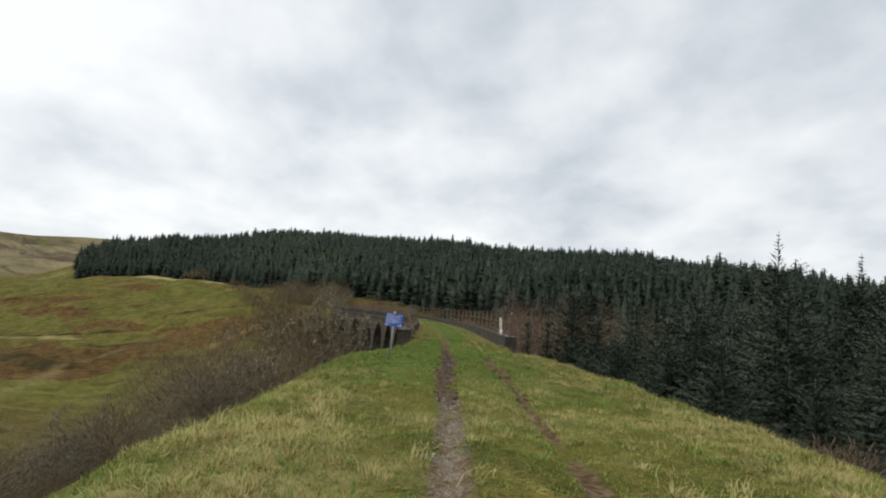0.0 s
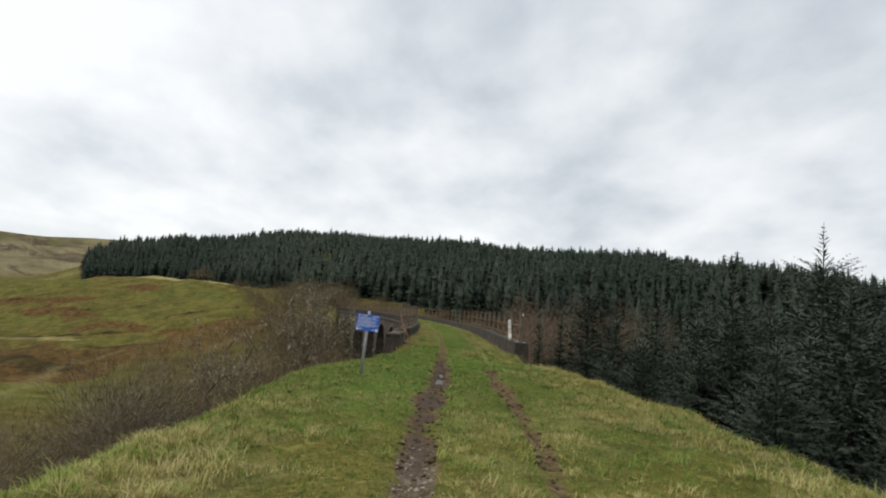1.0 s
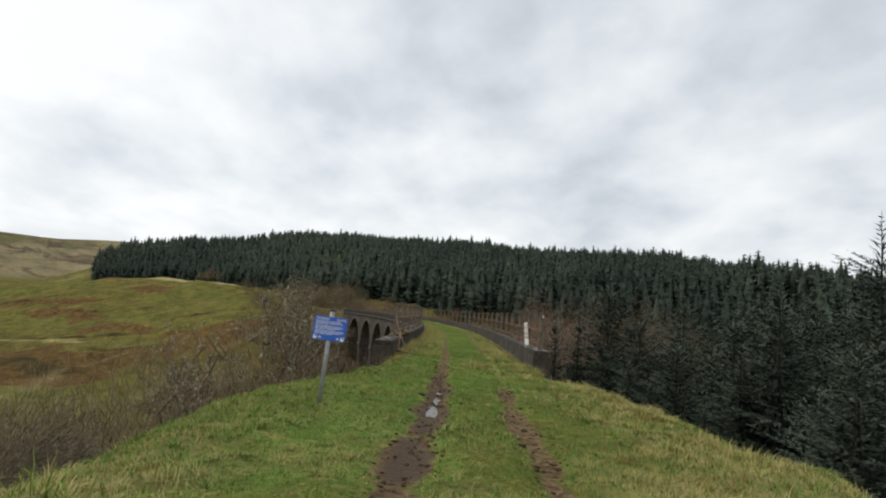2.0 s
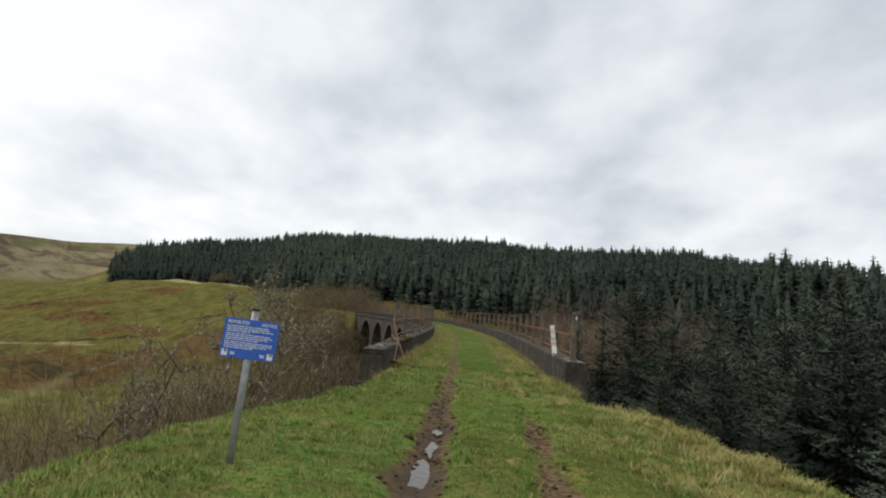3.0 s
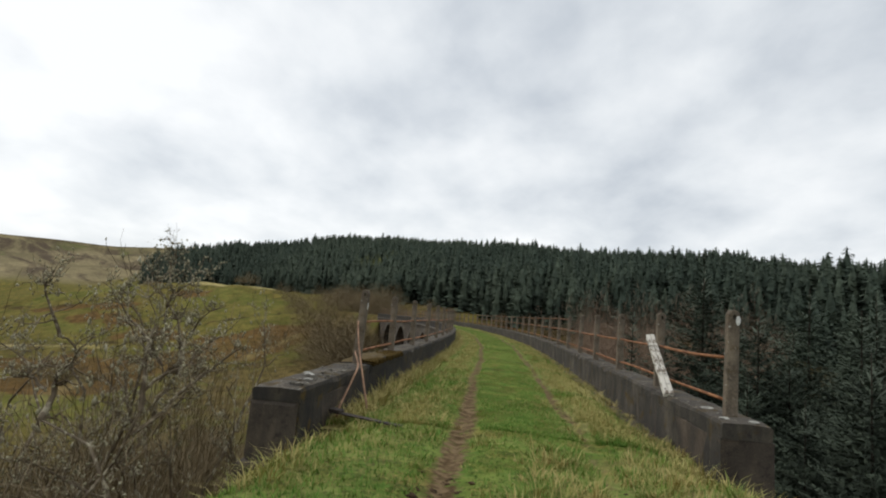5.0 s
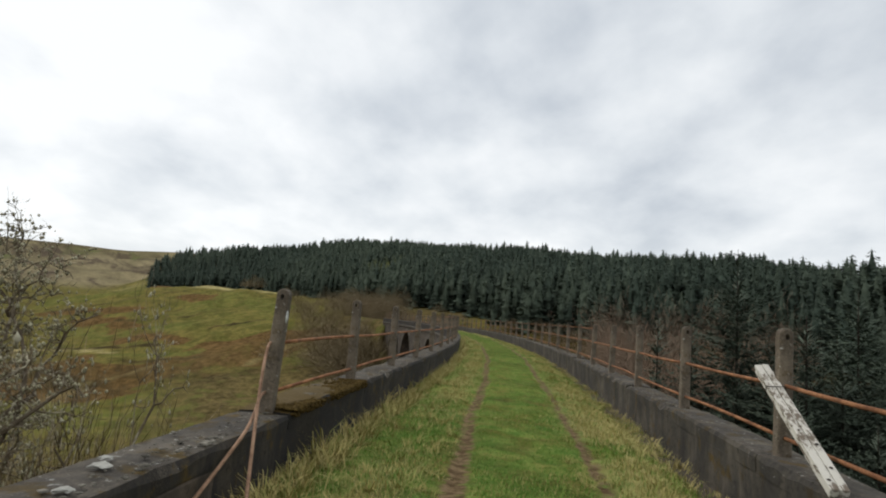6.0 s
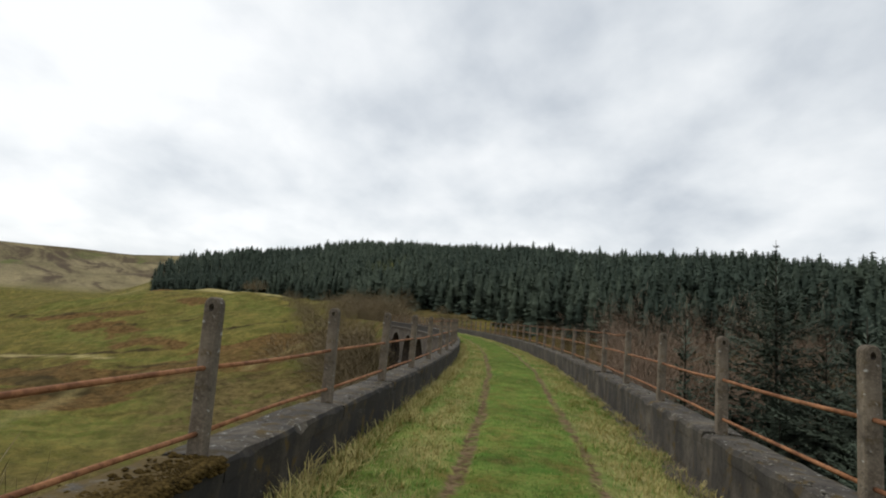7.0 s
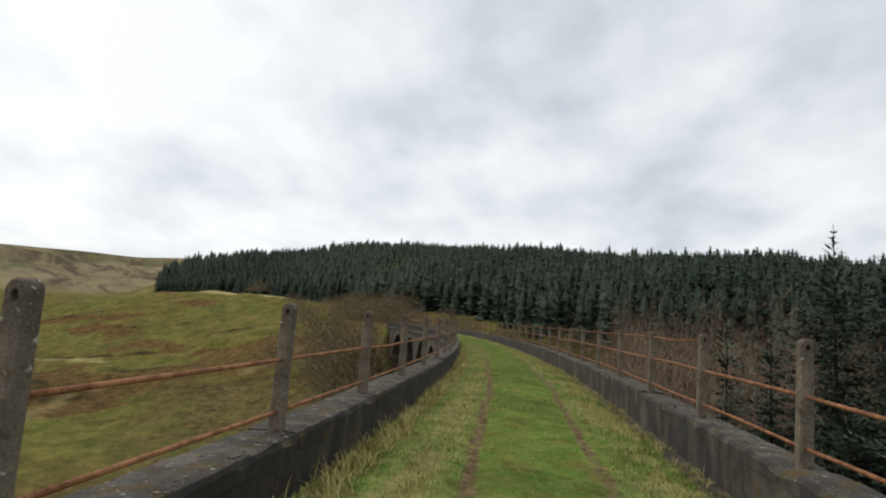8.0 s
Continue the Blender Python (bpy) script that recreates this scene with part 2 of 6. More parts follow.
M_GALV = plain("galvanised_steel", (0.40, 0.41, 0.42), 0.5, 0.35, 0.3, 14)
M_BLUE = plain("blue_sign_enamel", (0.030, 0.125, 0.56), 0.35, 0.0, 0.12, 5)
M_WHITE = plain("white_sign_paint", (0.80, 0.81, 0.82), 0.5, 0.0, 0.05)
M_DARKMETAL = plain("blackened_iron", (0.07, 0.055, 0.045), 0.8, 0.3, 0.5)
M_REFLECT = plain("white_reflector", (0.72, 0.72, 0.68), 0.4, 0.0, 0.25)
M_STONE = plain("grey_gravel", (0.37, 0.315, 0.235), 0.9, 0.0, 0.4, 3)
M_MUD = plain("brown_mud", (0.125, 0.082, 0.048), 0.95, 0.0, 0.6, 18, 0.1)
M_MOSS = plain("brown_moss", (0.120, 0.080, 0.026), 1.0, 0.0, 0.65, 25, 0.05)
M_CRUMB = plain("crumbled_concrete", (0.30, 0.275, 0.225), 0.95, 0.0, 0.75, 9, 0.1)
M_CLOD = plain("pale_lichen_flakes", (0.44, 0.43, 0.38), 0.9, 0.0, 0.4, 30)


def make_flaked():
    k = Mat("flaking_white_paint", 0.8, spec=0.2)
    wood = k.mix(k.noise(30, 5, stretch=(1, 1, 0.1)), (0.12, 0.095, 0.07), (0.22, 0.18, 0.14))
    k.color(k.mix(k.span(k.noise(11, 6, 0.7, stretch=(1, 1, 0.35)), 0.49, 0.57), (0.60, 0.57, 0.50), wood))
    return k.bump(k.noise(40, 5), 0.4, 0.004).m


def make_water():
    k = Mat("puddle_water", 0.04, spec=0.5)
    k.color(k.mix(k.noise(6, 4), (0.050, 0.036, 0.022), (0.095, 0.068, 0.042)))
    k.b.inputs["IOR"].default_value = 1.33
    return k.bump(k.noise(9, 3), 0.35, 0.02).m


M_FLAKED = make_flaked()
M_WATER = make_water()


# ---- mesh helpers ----
def raw(name, v, f, mat, attrs=None, smooth=False):
    """A mesh from arrays of vertices and faces, with float attributes by vertex."""
    me = bpy.data.meshes.new(name)
    v, f = np.asarray(v, dtype=np.float32), np.asarray(f, dtype=np.int32)
    k = f.shape[1]
    me.vertices.add(len(v))
    me.vertices.foreach_set("co", v.ravel())
    me.loops.add(len(f) * k)
    me.loops.foreach_set("vertex_index", f.ravel())
    me.polygons.add(len(f))
    me.polygons.foreach_set("loop_start", np.arange(0, len(f) * k, k, dtype=np.int32))
    me.update(calc_edges=True)
    for key, a in (attrs or {}).items():
        me.attributes.new(key, "FLOAT", "POINT").data.foreach_set("value", np.asarray(a, dtype=np.float32))
    if smooth:
        me.polygons.foreach_set("use_smooth", np.ones(len(f), dtype=bool))
    if mat:
        me.materials.append(mat)
    me.validate()
    return me


def leafy(me, nv):
    """Foliage shaded as a mass: the given normals, one to a vertex."""
    me.polygons.foreach_set("use_smooth", np.ones(len(me.polygons), dtype=bool))
    me.normals_split_custom_set_from_vertices(nv.tolist())
    return me


def from_bm(name, bm, mat, smooth=False):
    me = bpy.data.meshes.new(name)
    bmesh.ops.recalc_face_normals(bm, faces=bm.faces)
    for fc in bm.faces:
        fc.smooth = smooth
    bm.to_mesh(me)
    bm.free()
    me.materials.append(mat)
    return me


def part(name, me, parent, label="", m=None):
    """A mesh as one object under a thing or a part."""
    ob = new(name, me)
    ob.parent = parent
    if m is not None:
        ob.matrix_basis = m
    return tagged(ob, label)


def thing(name, label, category, group="", kind="", m=None, me=None):
    ob = new(name, me)
    if m is not None:
        ob.matrix_basis = m
    return tagged(ob, label, category, group, kind)


def box_bm(sx, sy, sz, bevel=0.0, jitter=0.0, base=True, seg=1):
    bm = bmesh.new()
    bmesh.ops.create_cube(bm, size=1.0)
    for q in bm.verts:
        q.co = Vector((q.co.x * sx, q.co.y * sy, (q.co.z + (0.5 if base else 0)) * sz))
    if bevel:
        bmesh.ops.bevel(bm, geom=list(bm.edges), offset=bevel, segments=seg, affect="EDGES", profile=0.6)
    if jitter:
        for q in bm.verts:
            q.co += Vector([random.uniform(-jitter, jitter) for _ in range(3)])
    return bm


def tube(points, radii, sides=6):
    """Vertices and quads of a tube along points."""
    pts = [Vector(p) for p in points]
    v, f = [], []
    for i, p in enumerate(pts):
        d = (pts[min(i + 1, len(pts) - 1)] - pts[max(i - 1, 0)]).normalized()
        a = d.cross(Vector((0.13, 0.21, 1)) if abs(d.z) < 0.95 else Vector((1, 0.2, 0))).normalized()
        b = d.cross(a)
        for j in range(sides):
            w = 2 * math.pi * j / sides
            v.append(p + (a * math.cos(w) + b * math.sin(w)) * radii[i])
    for i in range(len(pts) - 1):
        for j in range(sides):
            k = (j + 1) % sides
            f.append((i * sides + j, i * sides + k, (i + 1) * sides + k, (i + 1) * sides + j))
    return v, f


def tube_mesh(name, points, radii, mat, sides=8):
    v, f = tube(points, radii, sides)
    bm = bmesh.new()
    vs = [bm.verts.new(p) for p in v]
    for q in f:
        bm.faces.new([vs[i] for i in q])
    bm.faces.new(vs[:sides][::-1])
    bm.faces.new(vs[-sides:])
    return from_bm(name, bm, mat, True)


# ---- number noise ----
def hash2(ix, iy, seed):
    h = (ix.astype(np.int64) * 374761393 + iy.astype(np.int64) * 668265263 + seed * 974711) & 0x7FFFFFFF
    h = ((h ^ (h >> 13)) * 1274126177) & 0x7FFFFFFF
    return ((h ^ (h >> 16)) & 0xFFFF) / 65535.0


def vnoise(x, y, seed=0):
    ix, iy = np.floor(x), np.floor(y)
    fx, fy = x - ix, y - iy
    fx, fy = fx * fx * (3 - 2 * fx), fy * fy * (3 - 2 * fy)
    a, b = hash2(ix, iy, seed), hash2(ix + 1, iy, seed)
    c, d = hash2(ix, iy + 1, seed), hash2(ix + 1, iy + 1, seed)
    return (a * (1 - fx) + b * fx) * (1 - fy) + (c * (1 - fx) + d * fx) * fy - 0.5


def fbm(x, y, octaves=4, seed=0):
    s, amp = 0.0, 1.0
    for i in range(octaves):
        s = s + vnoise(x * 2 ** i + 17.3 * i, y * 2 ** i - 9.1 * i, seed + i) * amp
        amp *= 0.5
    return s


def step(a, b, x):
    t = np.clip((x - a) / (b - a), 0, 1)
    return t * t * (3 - 2 * t)


# ---- the line of the viaduct: straight, then a curve to the left ----
CURVE_START, RADIUS, END = 12.0, 230.0, 116.0


def at_line(s, lat, z=0.0):
    if s <= CURVE_START:
        return Vector((lat, s, z))
    a = (s - CURVE_START) / RADIUS
    return Vector((-RADIUS + (RADIUS + lat) * math.cos(a), CURVE_START + (RADIUS + lat) * math.sin(a), z))


def heading(s):
    return max(0.0, (s - CURVE_START) / RADIUS)


def to_line(x, y):
    a = np.arctan2(np.maximum(y - CURVE_START, 0), x + RADIUS)
    s = np.where(y <= CURVE_START, y, CURVE_START + RADIUS * a)
    lat = np.where(y <= CURVE_START, x, np.hypot(x + RADIUS, y - CURVE_START) - RADIUS)
    return s, lat


# ---- heights of the land ----
def bank_sides(s):
    """The crests of the embankment, left and right."""
    return -(3.4 + 0.1 * step(-12, -9, s) - 1.75 * step(-9.5, -1, s)), np.interp(s, (-22, -18, -16.5, -14, -12.4, -11, -9.8, -8.4, -7, -6.2, -5, -3.8, -3.2, -2.6), (4.1, 4.15, 4.15, 3.85, 3.9, 4.1, 3.75, 3.7, 3.68, 3.35, 3.35, 3.15, 2.3, 2.0))


def rut_left(s):
    return np.interp(s, (-28, -21.6, -17, -11, -6.5, -3, 3, 7.5, 12.5, 28), (-0.95, -0.83, -0.73, -0.61, -0.50, -0.47, -0.51, -0.61, -0.66, -0.85)) + 0.03 * np.sin(s * 0.63 + 1) + 0.02 * np.sin(s * 1.7)


def rut_right(s):
    return np.interp(s, (-28, -21, -18, -14, -8, -4, 4, 8, 14, 30), (0.45, 0.57, 0.66, 0.80, 0.86, 1.02, 0.97, 0.88, 0.82, 0.85)) + 0.03 * np.sin(s * 0.55 + 2) + 0.02 * np.sin(s * 1.5)


def ruts(s, lat):
    """How deep in the left and the right wheel track a place lies, 0 to 1."""
    cl, cr = rut_left(s), rut_right(s)
    wl_ = 0.20 + 0.06 * step(-3, -7, s) - 0.07 * step(-12, -18, s) - 0.07 * step(-2, 6, s)
    wr = 0.13 + 0.07 * step(-4, -7, s) * step(-14, -10, s)
    rough = 0.35 * (1 - 0.75 * step(-6, -1, s)) * fbm(s * 1.6, lat * 2.5, 3, 5)
    return np.clip(np.exp(-((lat - cl) / wl_) ** 2) * (1 + rough), 0, 1), np.clip(np.exp(-((lat - cr) / wr) ** 2) * (1 + rough), 0, 1)


def rut_mud(s, lat):
    """Bare earth in the wheel tracks, 0 to 1."""
    a, b = ruts(s, lat)
    rough = 0.92 + (1 - 0.9 * step(-8.5, -4, s)) * (1.1 * fbm(s * 0.9, lat * 2, 3, 8) + 0.7 * fbm(s * 3.5, lat * 5, 2, 9))
    left = a * (0.68 + 0.33 * step(-2.5, -7.0, s) - 0.06 * step(-1, 5, s))
    right = b * (0.44 + 0.14 * step(-2, 4, s) + 0.40 * step(-4.5, -7.5, s) * step(-17, -11, s) + 0.22 * step(-12, -16, s))
    return np.clip(np.maximum(left, right) * rough, 0, 1)


def turf_z(s, lat):
    """The top of the old railway bed: bank and deck."""
    a, b = ruts(s, lat)
    z = -0.50 - 0.13 * step(0.5, -6, s) + 0.05 * np.cos(lat * 0.9) - 0.07 * step(1.5, 2.1, np.abs(lat)) * step(-1.5, 0.5, s) - 0.07 * step(1.6, 2.2, lat) * step(-1.5, 0.5, s)
    z = z - 0.10 * a * (1 - 0.55 * step(-3, 2, s)) - 0.06 * b * (1 - 0.5 * step(-3, 2, s))
    z = z - 0.085 * np.exp(-((s + 7.9) / 1.5) ** 2) * a - 0.03 * np.exp(-((s + 6.4) / 0.5) ** 2) * a
    z = z + 0.05 * fbm(s * 0.7, lat * 0.7, 4, 11) + (0.03 + 0.04 * step(1.4, 2.6, np.abs(lat))) * fbm(s * 2.2, lat * 2.2, 3, 21)
    z = z + 0.11 * step(0.3, -4, s) * np.minimum(step(0.25, 0.9, np.abs(lat + 0.5)), step(0.2, 0.7, np.abs(lat - 0.9))) * np.clip(fbm(s * 1.3, lat * 1.5, 3, 23) + 0.12, 0, 1)
    return z


def valley_u(x, y):
    return x * 0.40 + (y - 50) * 0.916


def forest_edge(x):
    """How far ahead the plantation begins, by x."""
    return np.interp(x, (-262, -200, -150, -100, -62, -35, 8, 40, 70, 110, 260), (330, 304, 278, 246, 206, 176, 138, 108, 88, 34, -20))


def hill_crest(az):
    """The distance and the height of the wooded hill's crest, by the bearing in degrees."""
    far = np.interp(az, (-42, -36, -30, -20, 0, 12, 24, 34, 50), (440, 430, 430, 420, 400, 360, 300, 250, 220))
    rise = np.interp(az, (-44, -38, -35.8, -34.6, -32, -26.2, -21, -16, -9.8, -4.7, 2, 4.9, 10.2, 15.3, 20, 24.4, 30.5, 36, 50),
                     (0.0, 0.8, 2.3, 3.3, 4.3, 5.5, 6.3, 7.05, 7.35, 7.6, 7.85, 7.4, 6.9, 6.95, 6.95, 6.45, 6.0, 5.4, 4.4))
    return far, 1.1 + far * np.tan(np.radians(rise)) - 14.2


def natural_z(x, y):
    u = valley_u(x, y)
    far = 21 * step(0, 105, u) + 5 * step(120, 320, u)
    near = 15 * step(0, -95, u) + 6 * step(-90, -260, u)
    z = -20 + np.where(u > 0, far, near)
    az, far_off = np.degrees(np.arctan2(x, y)), np.hypot(x, y)
    crest, top = hill_crest(az)
    start = np.clip(forest_edge(x) / np.maximum(np.cos(np.radians(az)), 0.3) - 18, 45, crest - 60)
    t = np.clip((far_off - start) / (crest - start), 0, 1)
    rise = np.where(far_off > crest, 1 - 0.35 * step(0, 160, far_off - crest), 0.75 * t + 0.25 * t * t * (3 - 2 * t)) * step(78, 52, np.abs(az))
    z = z + np.maximum(top - z, 0) * rise
    w = -0.616 * x + 0.788 * y
    z = z + 71 * step(430, 1250, w) * (1 + 0.12 * fbm(x * 0.0025, y * 0.0025, 4, 31)) - 26 * step(480, 640, w) * step(1180, 950, w) * np.abs(fbm(x * 0.006, y * 0.006, 3, 33)) + 8 * step(2000, 3500, np.hypot(x, y))
    amp = step(20, 110, np.hypot(x, y))
    z = z + amp * (2.4 * fbm(x * 0.012, y * 0.012, 4, 41) + 0.8 * fbm(x * 0.06, y * 0.06, 3, 42) + 1.0 * step(-20, -60, x) * fbm(x * 0.13, y * 0.13, 4, 43))
    along = np.clip(((x + 132) * 42 - (y - 221) * 22) / (42 ** 2 + 22 ** 2), 0, 1)
    knoll = np.exp(-(np.hypot(x + 132 - 42 * along, y - 221 + 22 * along) / 24) ** 2)
    return z + 4.2 * knoll - 3.0 * np.exp(-((x + 185) / 40) ** 2 - ((y - 262) / 45) ** 2)


def ground_z(x, y):
    x, y = np.asarray(x, float), np.asarray(y, float)
    s, lat = to_line(x, y)
    nat = natural_z(x, y)
    wav = (0.30 - 0.18 * step(-9, -5, y)) * fbm(y * 0.35, x * 0.05, 3, 51)
    left, right = bank_sides(s)
    left, right = left + wav, right + 0.35 * wav
    over = np.maximum(np.maximum(left - lat, lat - right), 0)
    fall = np.sqrt(over ** 2 + 0.25) - 0.5
    ends = np.maximum(0, s - 1.2)
    ends = np.where(s > 60, np.maximum(0, END - 2 - s), ends)
    drop = (0.66 + 0.8 * step(-7, -2.5, s)) * fall + 0.75 * ends
    bank = turf_z(np.minimum(s, 0.4), np.clip(lat, -6, 6)) - drop + (over > 0) * 0.10 * fbm(x * 0.9, y * 0.9, 3, 61)
    z = np.maximum(nat, bank)
    inside = (s > 0.45) & (s < END - 2) & (np.abs(lat) < 2.9)
    return np.where(inside, np.minimum(z, -0.9 - 0.6 * np.maximum(0, s - 0.45)), z) if z.ndim else z


def gz(x, y):
    return float(ground_z(np.array([x]), np.array([y]))[0])


# ---- ground ----
def build_ground():
    def grow(a, limit, rate, first):
        out, q = [], a
        while q < limit:
            q += max(first, rate * (q - a * 0.6))
            out.append(q)
        return out

    xr = grow(5.6, 3600, 0.055, 0.25)
    xs = np.array(sorted([-q for q in xr] + list(np.arange(-5.6, 5.61, 0.16)) + xr))
    ys = np.array([-31 - (q - 5.6) for q in grow(5.6, 2500, 0.075, 0.3)][::-1] + list(np.arange(-31, 3.01, 0.2)) + [3 + q - 5.6 for q in grow(5.6, 3900, 0.048, 0.35)])
    xs = np.unique(np.round(np.concatenate([xs[(xs < -190) | (xs > -40)], np.arange(-190, -39.9, 1.8)]), 3))
    ys = np.unique(np.round(np.concatenate([ys[(ys < 62) | (ys > 216)], np.arange(62, 216.1, 1.5)]), 3))
    gx, gy = np.meshgrid(xs, ys)
    x, y = gx.ravel(), gy.ravel()
    z = ground_z(x, y)
    nx, ny = len(xs), len(ys)
    i = (np.arange(ny - 1)[:, None] * nx + np.arange(nx - 1)[None]).ravel()
    f = np.stack([i, i + 1, i + nx + 1, i + nx], 1)
    s, lat = to_line(x, y)
    a, b = ruts(s, lat)
    top = (s < 2.0) * step(5.8, 4.4, np.abs(lat))
    mud = rut_mud(s, lat) * top
    grit = a * step(-14.5, -20, s) * top
    leftside = step(-20, -60, x)
    u = valley_u(x, y)
    lush = np.maximum(top * step(3.6, 1.2, np.abs(lat + 0.3)) * (0.35 + 0.65 * step(-17, -12, s)), leftside * step(45, 75, u) * step(0.05, 0.35, fbm(x * 0.011, y * 0.02, 3, 71)) * 0.9)
    bracken = leftside * step(10, 30, u) * step(125, 70, u) * step(-0.25, 0.15, fbm(x * 0.014, y * 0.03, 3, 72))
    heath = leftside * step(55, 25, u) * step(-10, 12, u)
    cl_, cr_ = bank_sides(s)
    rim = np.maximum(step(cl_ + 1.7, cl_ + 0.2, lat), step(cr_ - 2.2, cr_ - 0.4, lat)) * top
    w = -0.616 * x + 0.788 * y
    cap = step(1010, 1150, w + 160 * fbm(x * 0.006, y * 0.006, 3, 79)) * step(420, 560, w)
    moor = step(420, 560, w) * (1 - 0.5 * cap)
    pale = 0.5 * step(0.30, 0.45, fbm(x * 0.03, y * 0.06, 2, 73)) * leftside * step(100, 160, u) * (1 - moor)
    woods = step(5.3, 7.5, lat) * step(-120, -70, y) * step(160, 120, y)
    thicket = np.maximum(step(-3.6, -5.0, lat) * step(-50, -34, lat) * step(140, 100, y), step(-3.6, -5.0, lat) * step(-84, -60, lat) * step(78, 46, y)) * step(-60, -35, y) * 0.95
    thicket = thicket * (1 - 0.45 * step(0.0, 0.3, fbm(x * 0.05, y * 0.05, 3, 77)) * step(-14, -24, lat))
    thicket = np.maximum(thicket, 0.92 * step(-54, -44, x) * step(-6, -14, x) * step(70, 90, y) * step(185, 168, y))

    def spot(cx, cy, a, b, turn):
        c, q = math.cos(radians(turn)), math.sin(radians(turn))
        ex, ey = (x - cx) * c + (y - cy) * q, -(x - cx) * q + (y - cy) * c
        wob = 0.5 * fbm(x * 0.09, y * 0.09, 3, 75)
        return step(1.25, 0.75, np.hypot(ex / a, ey / b) + wob)

    def stroke(x0, y0, x1, y1, w):
        dx, dy = x1 - x0, y1 - y0
        t = np.clip(((x - x0) * dx + (y - y0) * dy) / (dx * dx + dy * dy), 0, 1)
        d = np.hypot(x - x0 - t * dx, y - y0 - t * dy) + 1.2 * w * fbm(x * 0.12, y * 0.12, 2, 76)
        return step(w, w * 0.5, d)

    ferns = np.maximum.reduce([stroke(-107, 117, -84, 110, 12), stroke(-84, 110, -69, 121, 15), stroke(-69, 122, -54, 133, 14), stroke(-96, 101, -80, 95, 5), stroke(-137, 166, -118, 159, 6), stroke(-118, 159, -100, 144, 6),
                               stroke(-100, 144, -86, 140, 3.5), stroke(-165, 183, -126, 179, 3.2), spot(-108, 190, 11, 4, -20), stroke(-72, 135, -60, 143, 3.5), stroke(-140, 118, -107, 117, 9), spot(-150, 222, 18, 3, -20)])
    dark = np.maximum.reduce([stroke(-187, 190, -152, 183, 2.6), stroke(-152, 183, -140, 195, 2.2), stroke(-150, 138, -99, 134, 2.4), stroke(-99, 134, -88, 137, 1.8), stroke(-93, 122.5, -72, 124, 1.8), stroke(-104, 112, -84, 105, 4),
                              stroke(-122, 166, -98, 168, 1.6), stroke(-82, 150, -66, 160, 1.8), stroke(-160, 205, -128, 212, 1.8), stroke(-92, 180, -76, 184, 1.5), stroke(-60, 110, -48, 122, 3)])
    meadow = np.maximum.reduce([stroke(-94, 127, -75, 129, 3.4), stroke(-172, 201, -148, 209, 9), stroke(-140, 162, -119, 153, 6), stroke(-101, 187, -72, 172, 10), stroke(-112, 148, -92, 158, 7), spot(-62, 82, 22, 10, 10), spot(-64, 100, 9, 4, 30)])
    lines = np.maximum.reduce([stroke(-170, 196, -120, 200, 1.5), stroke(-100, 170, -72, 176, 1.3), stroke(-66, 145, -50, 151, 1.5), stroke(-120, 172, -104, 181, 1.4)])
    bracken = np.clip(bracken * 0.2 + ferns * 1.25, 0, 1) * (1 - 0.7 * meadow)
    # The whole strip among the spruces takes the dark heath brown as well.
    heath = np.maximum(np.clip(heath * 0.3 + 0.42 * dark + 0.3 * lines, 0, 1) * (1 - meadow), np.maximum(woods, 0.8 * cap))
    lush = np.clip(np.maximum(lush, meadow * 0.95), 0, 1)
    pale = np.maximum(pale, np.clip(0.55 * rim + 0.9 * top * fbm(s * 0.8, lat * 0.8, 3, 101), 0, 0.8) * (1 - mud) * (1 - 0.6 * step(-17, -10, s) * step(2.0, 0.8, lat)))
    pale = np.maximum.reduce([pale, stroke(-190, 140, -120, 135.5, 1.7) * 0.9, stroke(-120, 135.5, -97, 129.5, 1.7) * 0.9, stroke(-124, 216, -88, 198, 4.5) * 0.9])
    pale = np.maximum.reduce([pale, 0.28 * stroke(-74, 75, -78, 88, 1.9), 0.28 * stroke(-78, 88, -84, 104, 1.9), 0.25 * stroke(-84, 104, -79, 119, 1.7), 0.5 * stroke(-52, 136, -57, 121, 1.4)])
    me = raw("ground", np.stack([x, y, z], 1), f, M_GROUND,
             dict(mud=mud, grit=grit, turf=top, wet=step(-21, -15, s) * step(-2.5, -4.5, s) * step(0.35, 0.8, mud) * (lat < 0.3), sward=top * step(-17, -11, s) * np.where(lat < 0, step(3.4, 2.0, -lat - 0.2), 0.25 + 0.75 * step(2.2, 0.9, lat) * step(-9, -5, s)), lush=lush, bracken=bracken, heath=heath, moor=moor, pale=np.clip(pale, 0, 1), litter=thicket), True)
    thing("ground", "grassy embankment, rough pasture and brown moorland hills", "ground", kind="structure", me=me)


build_ground()


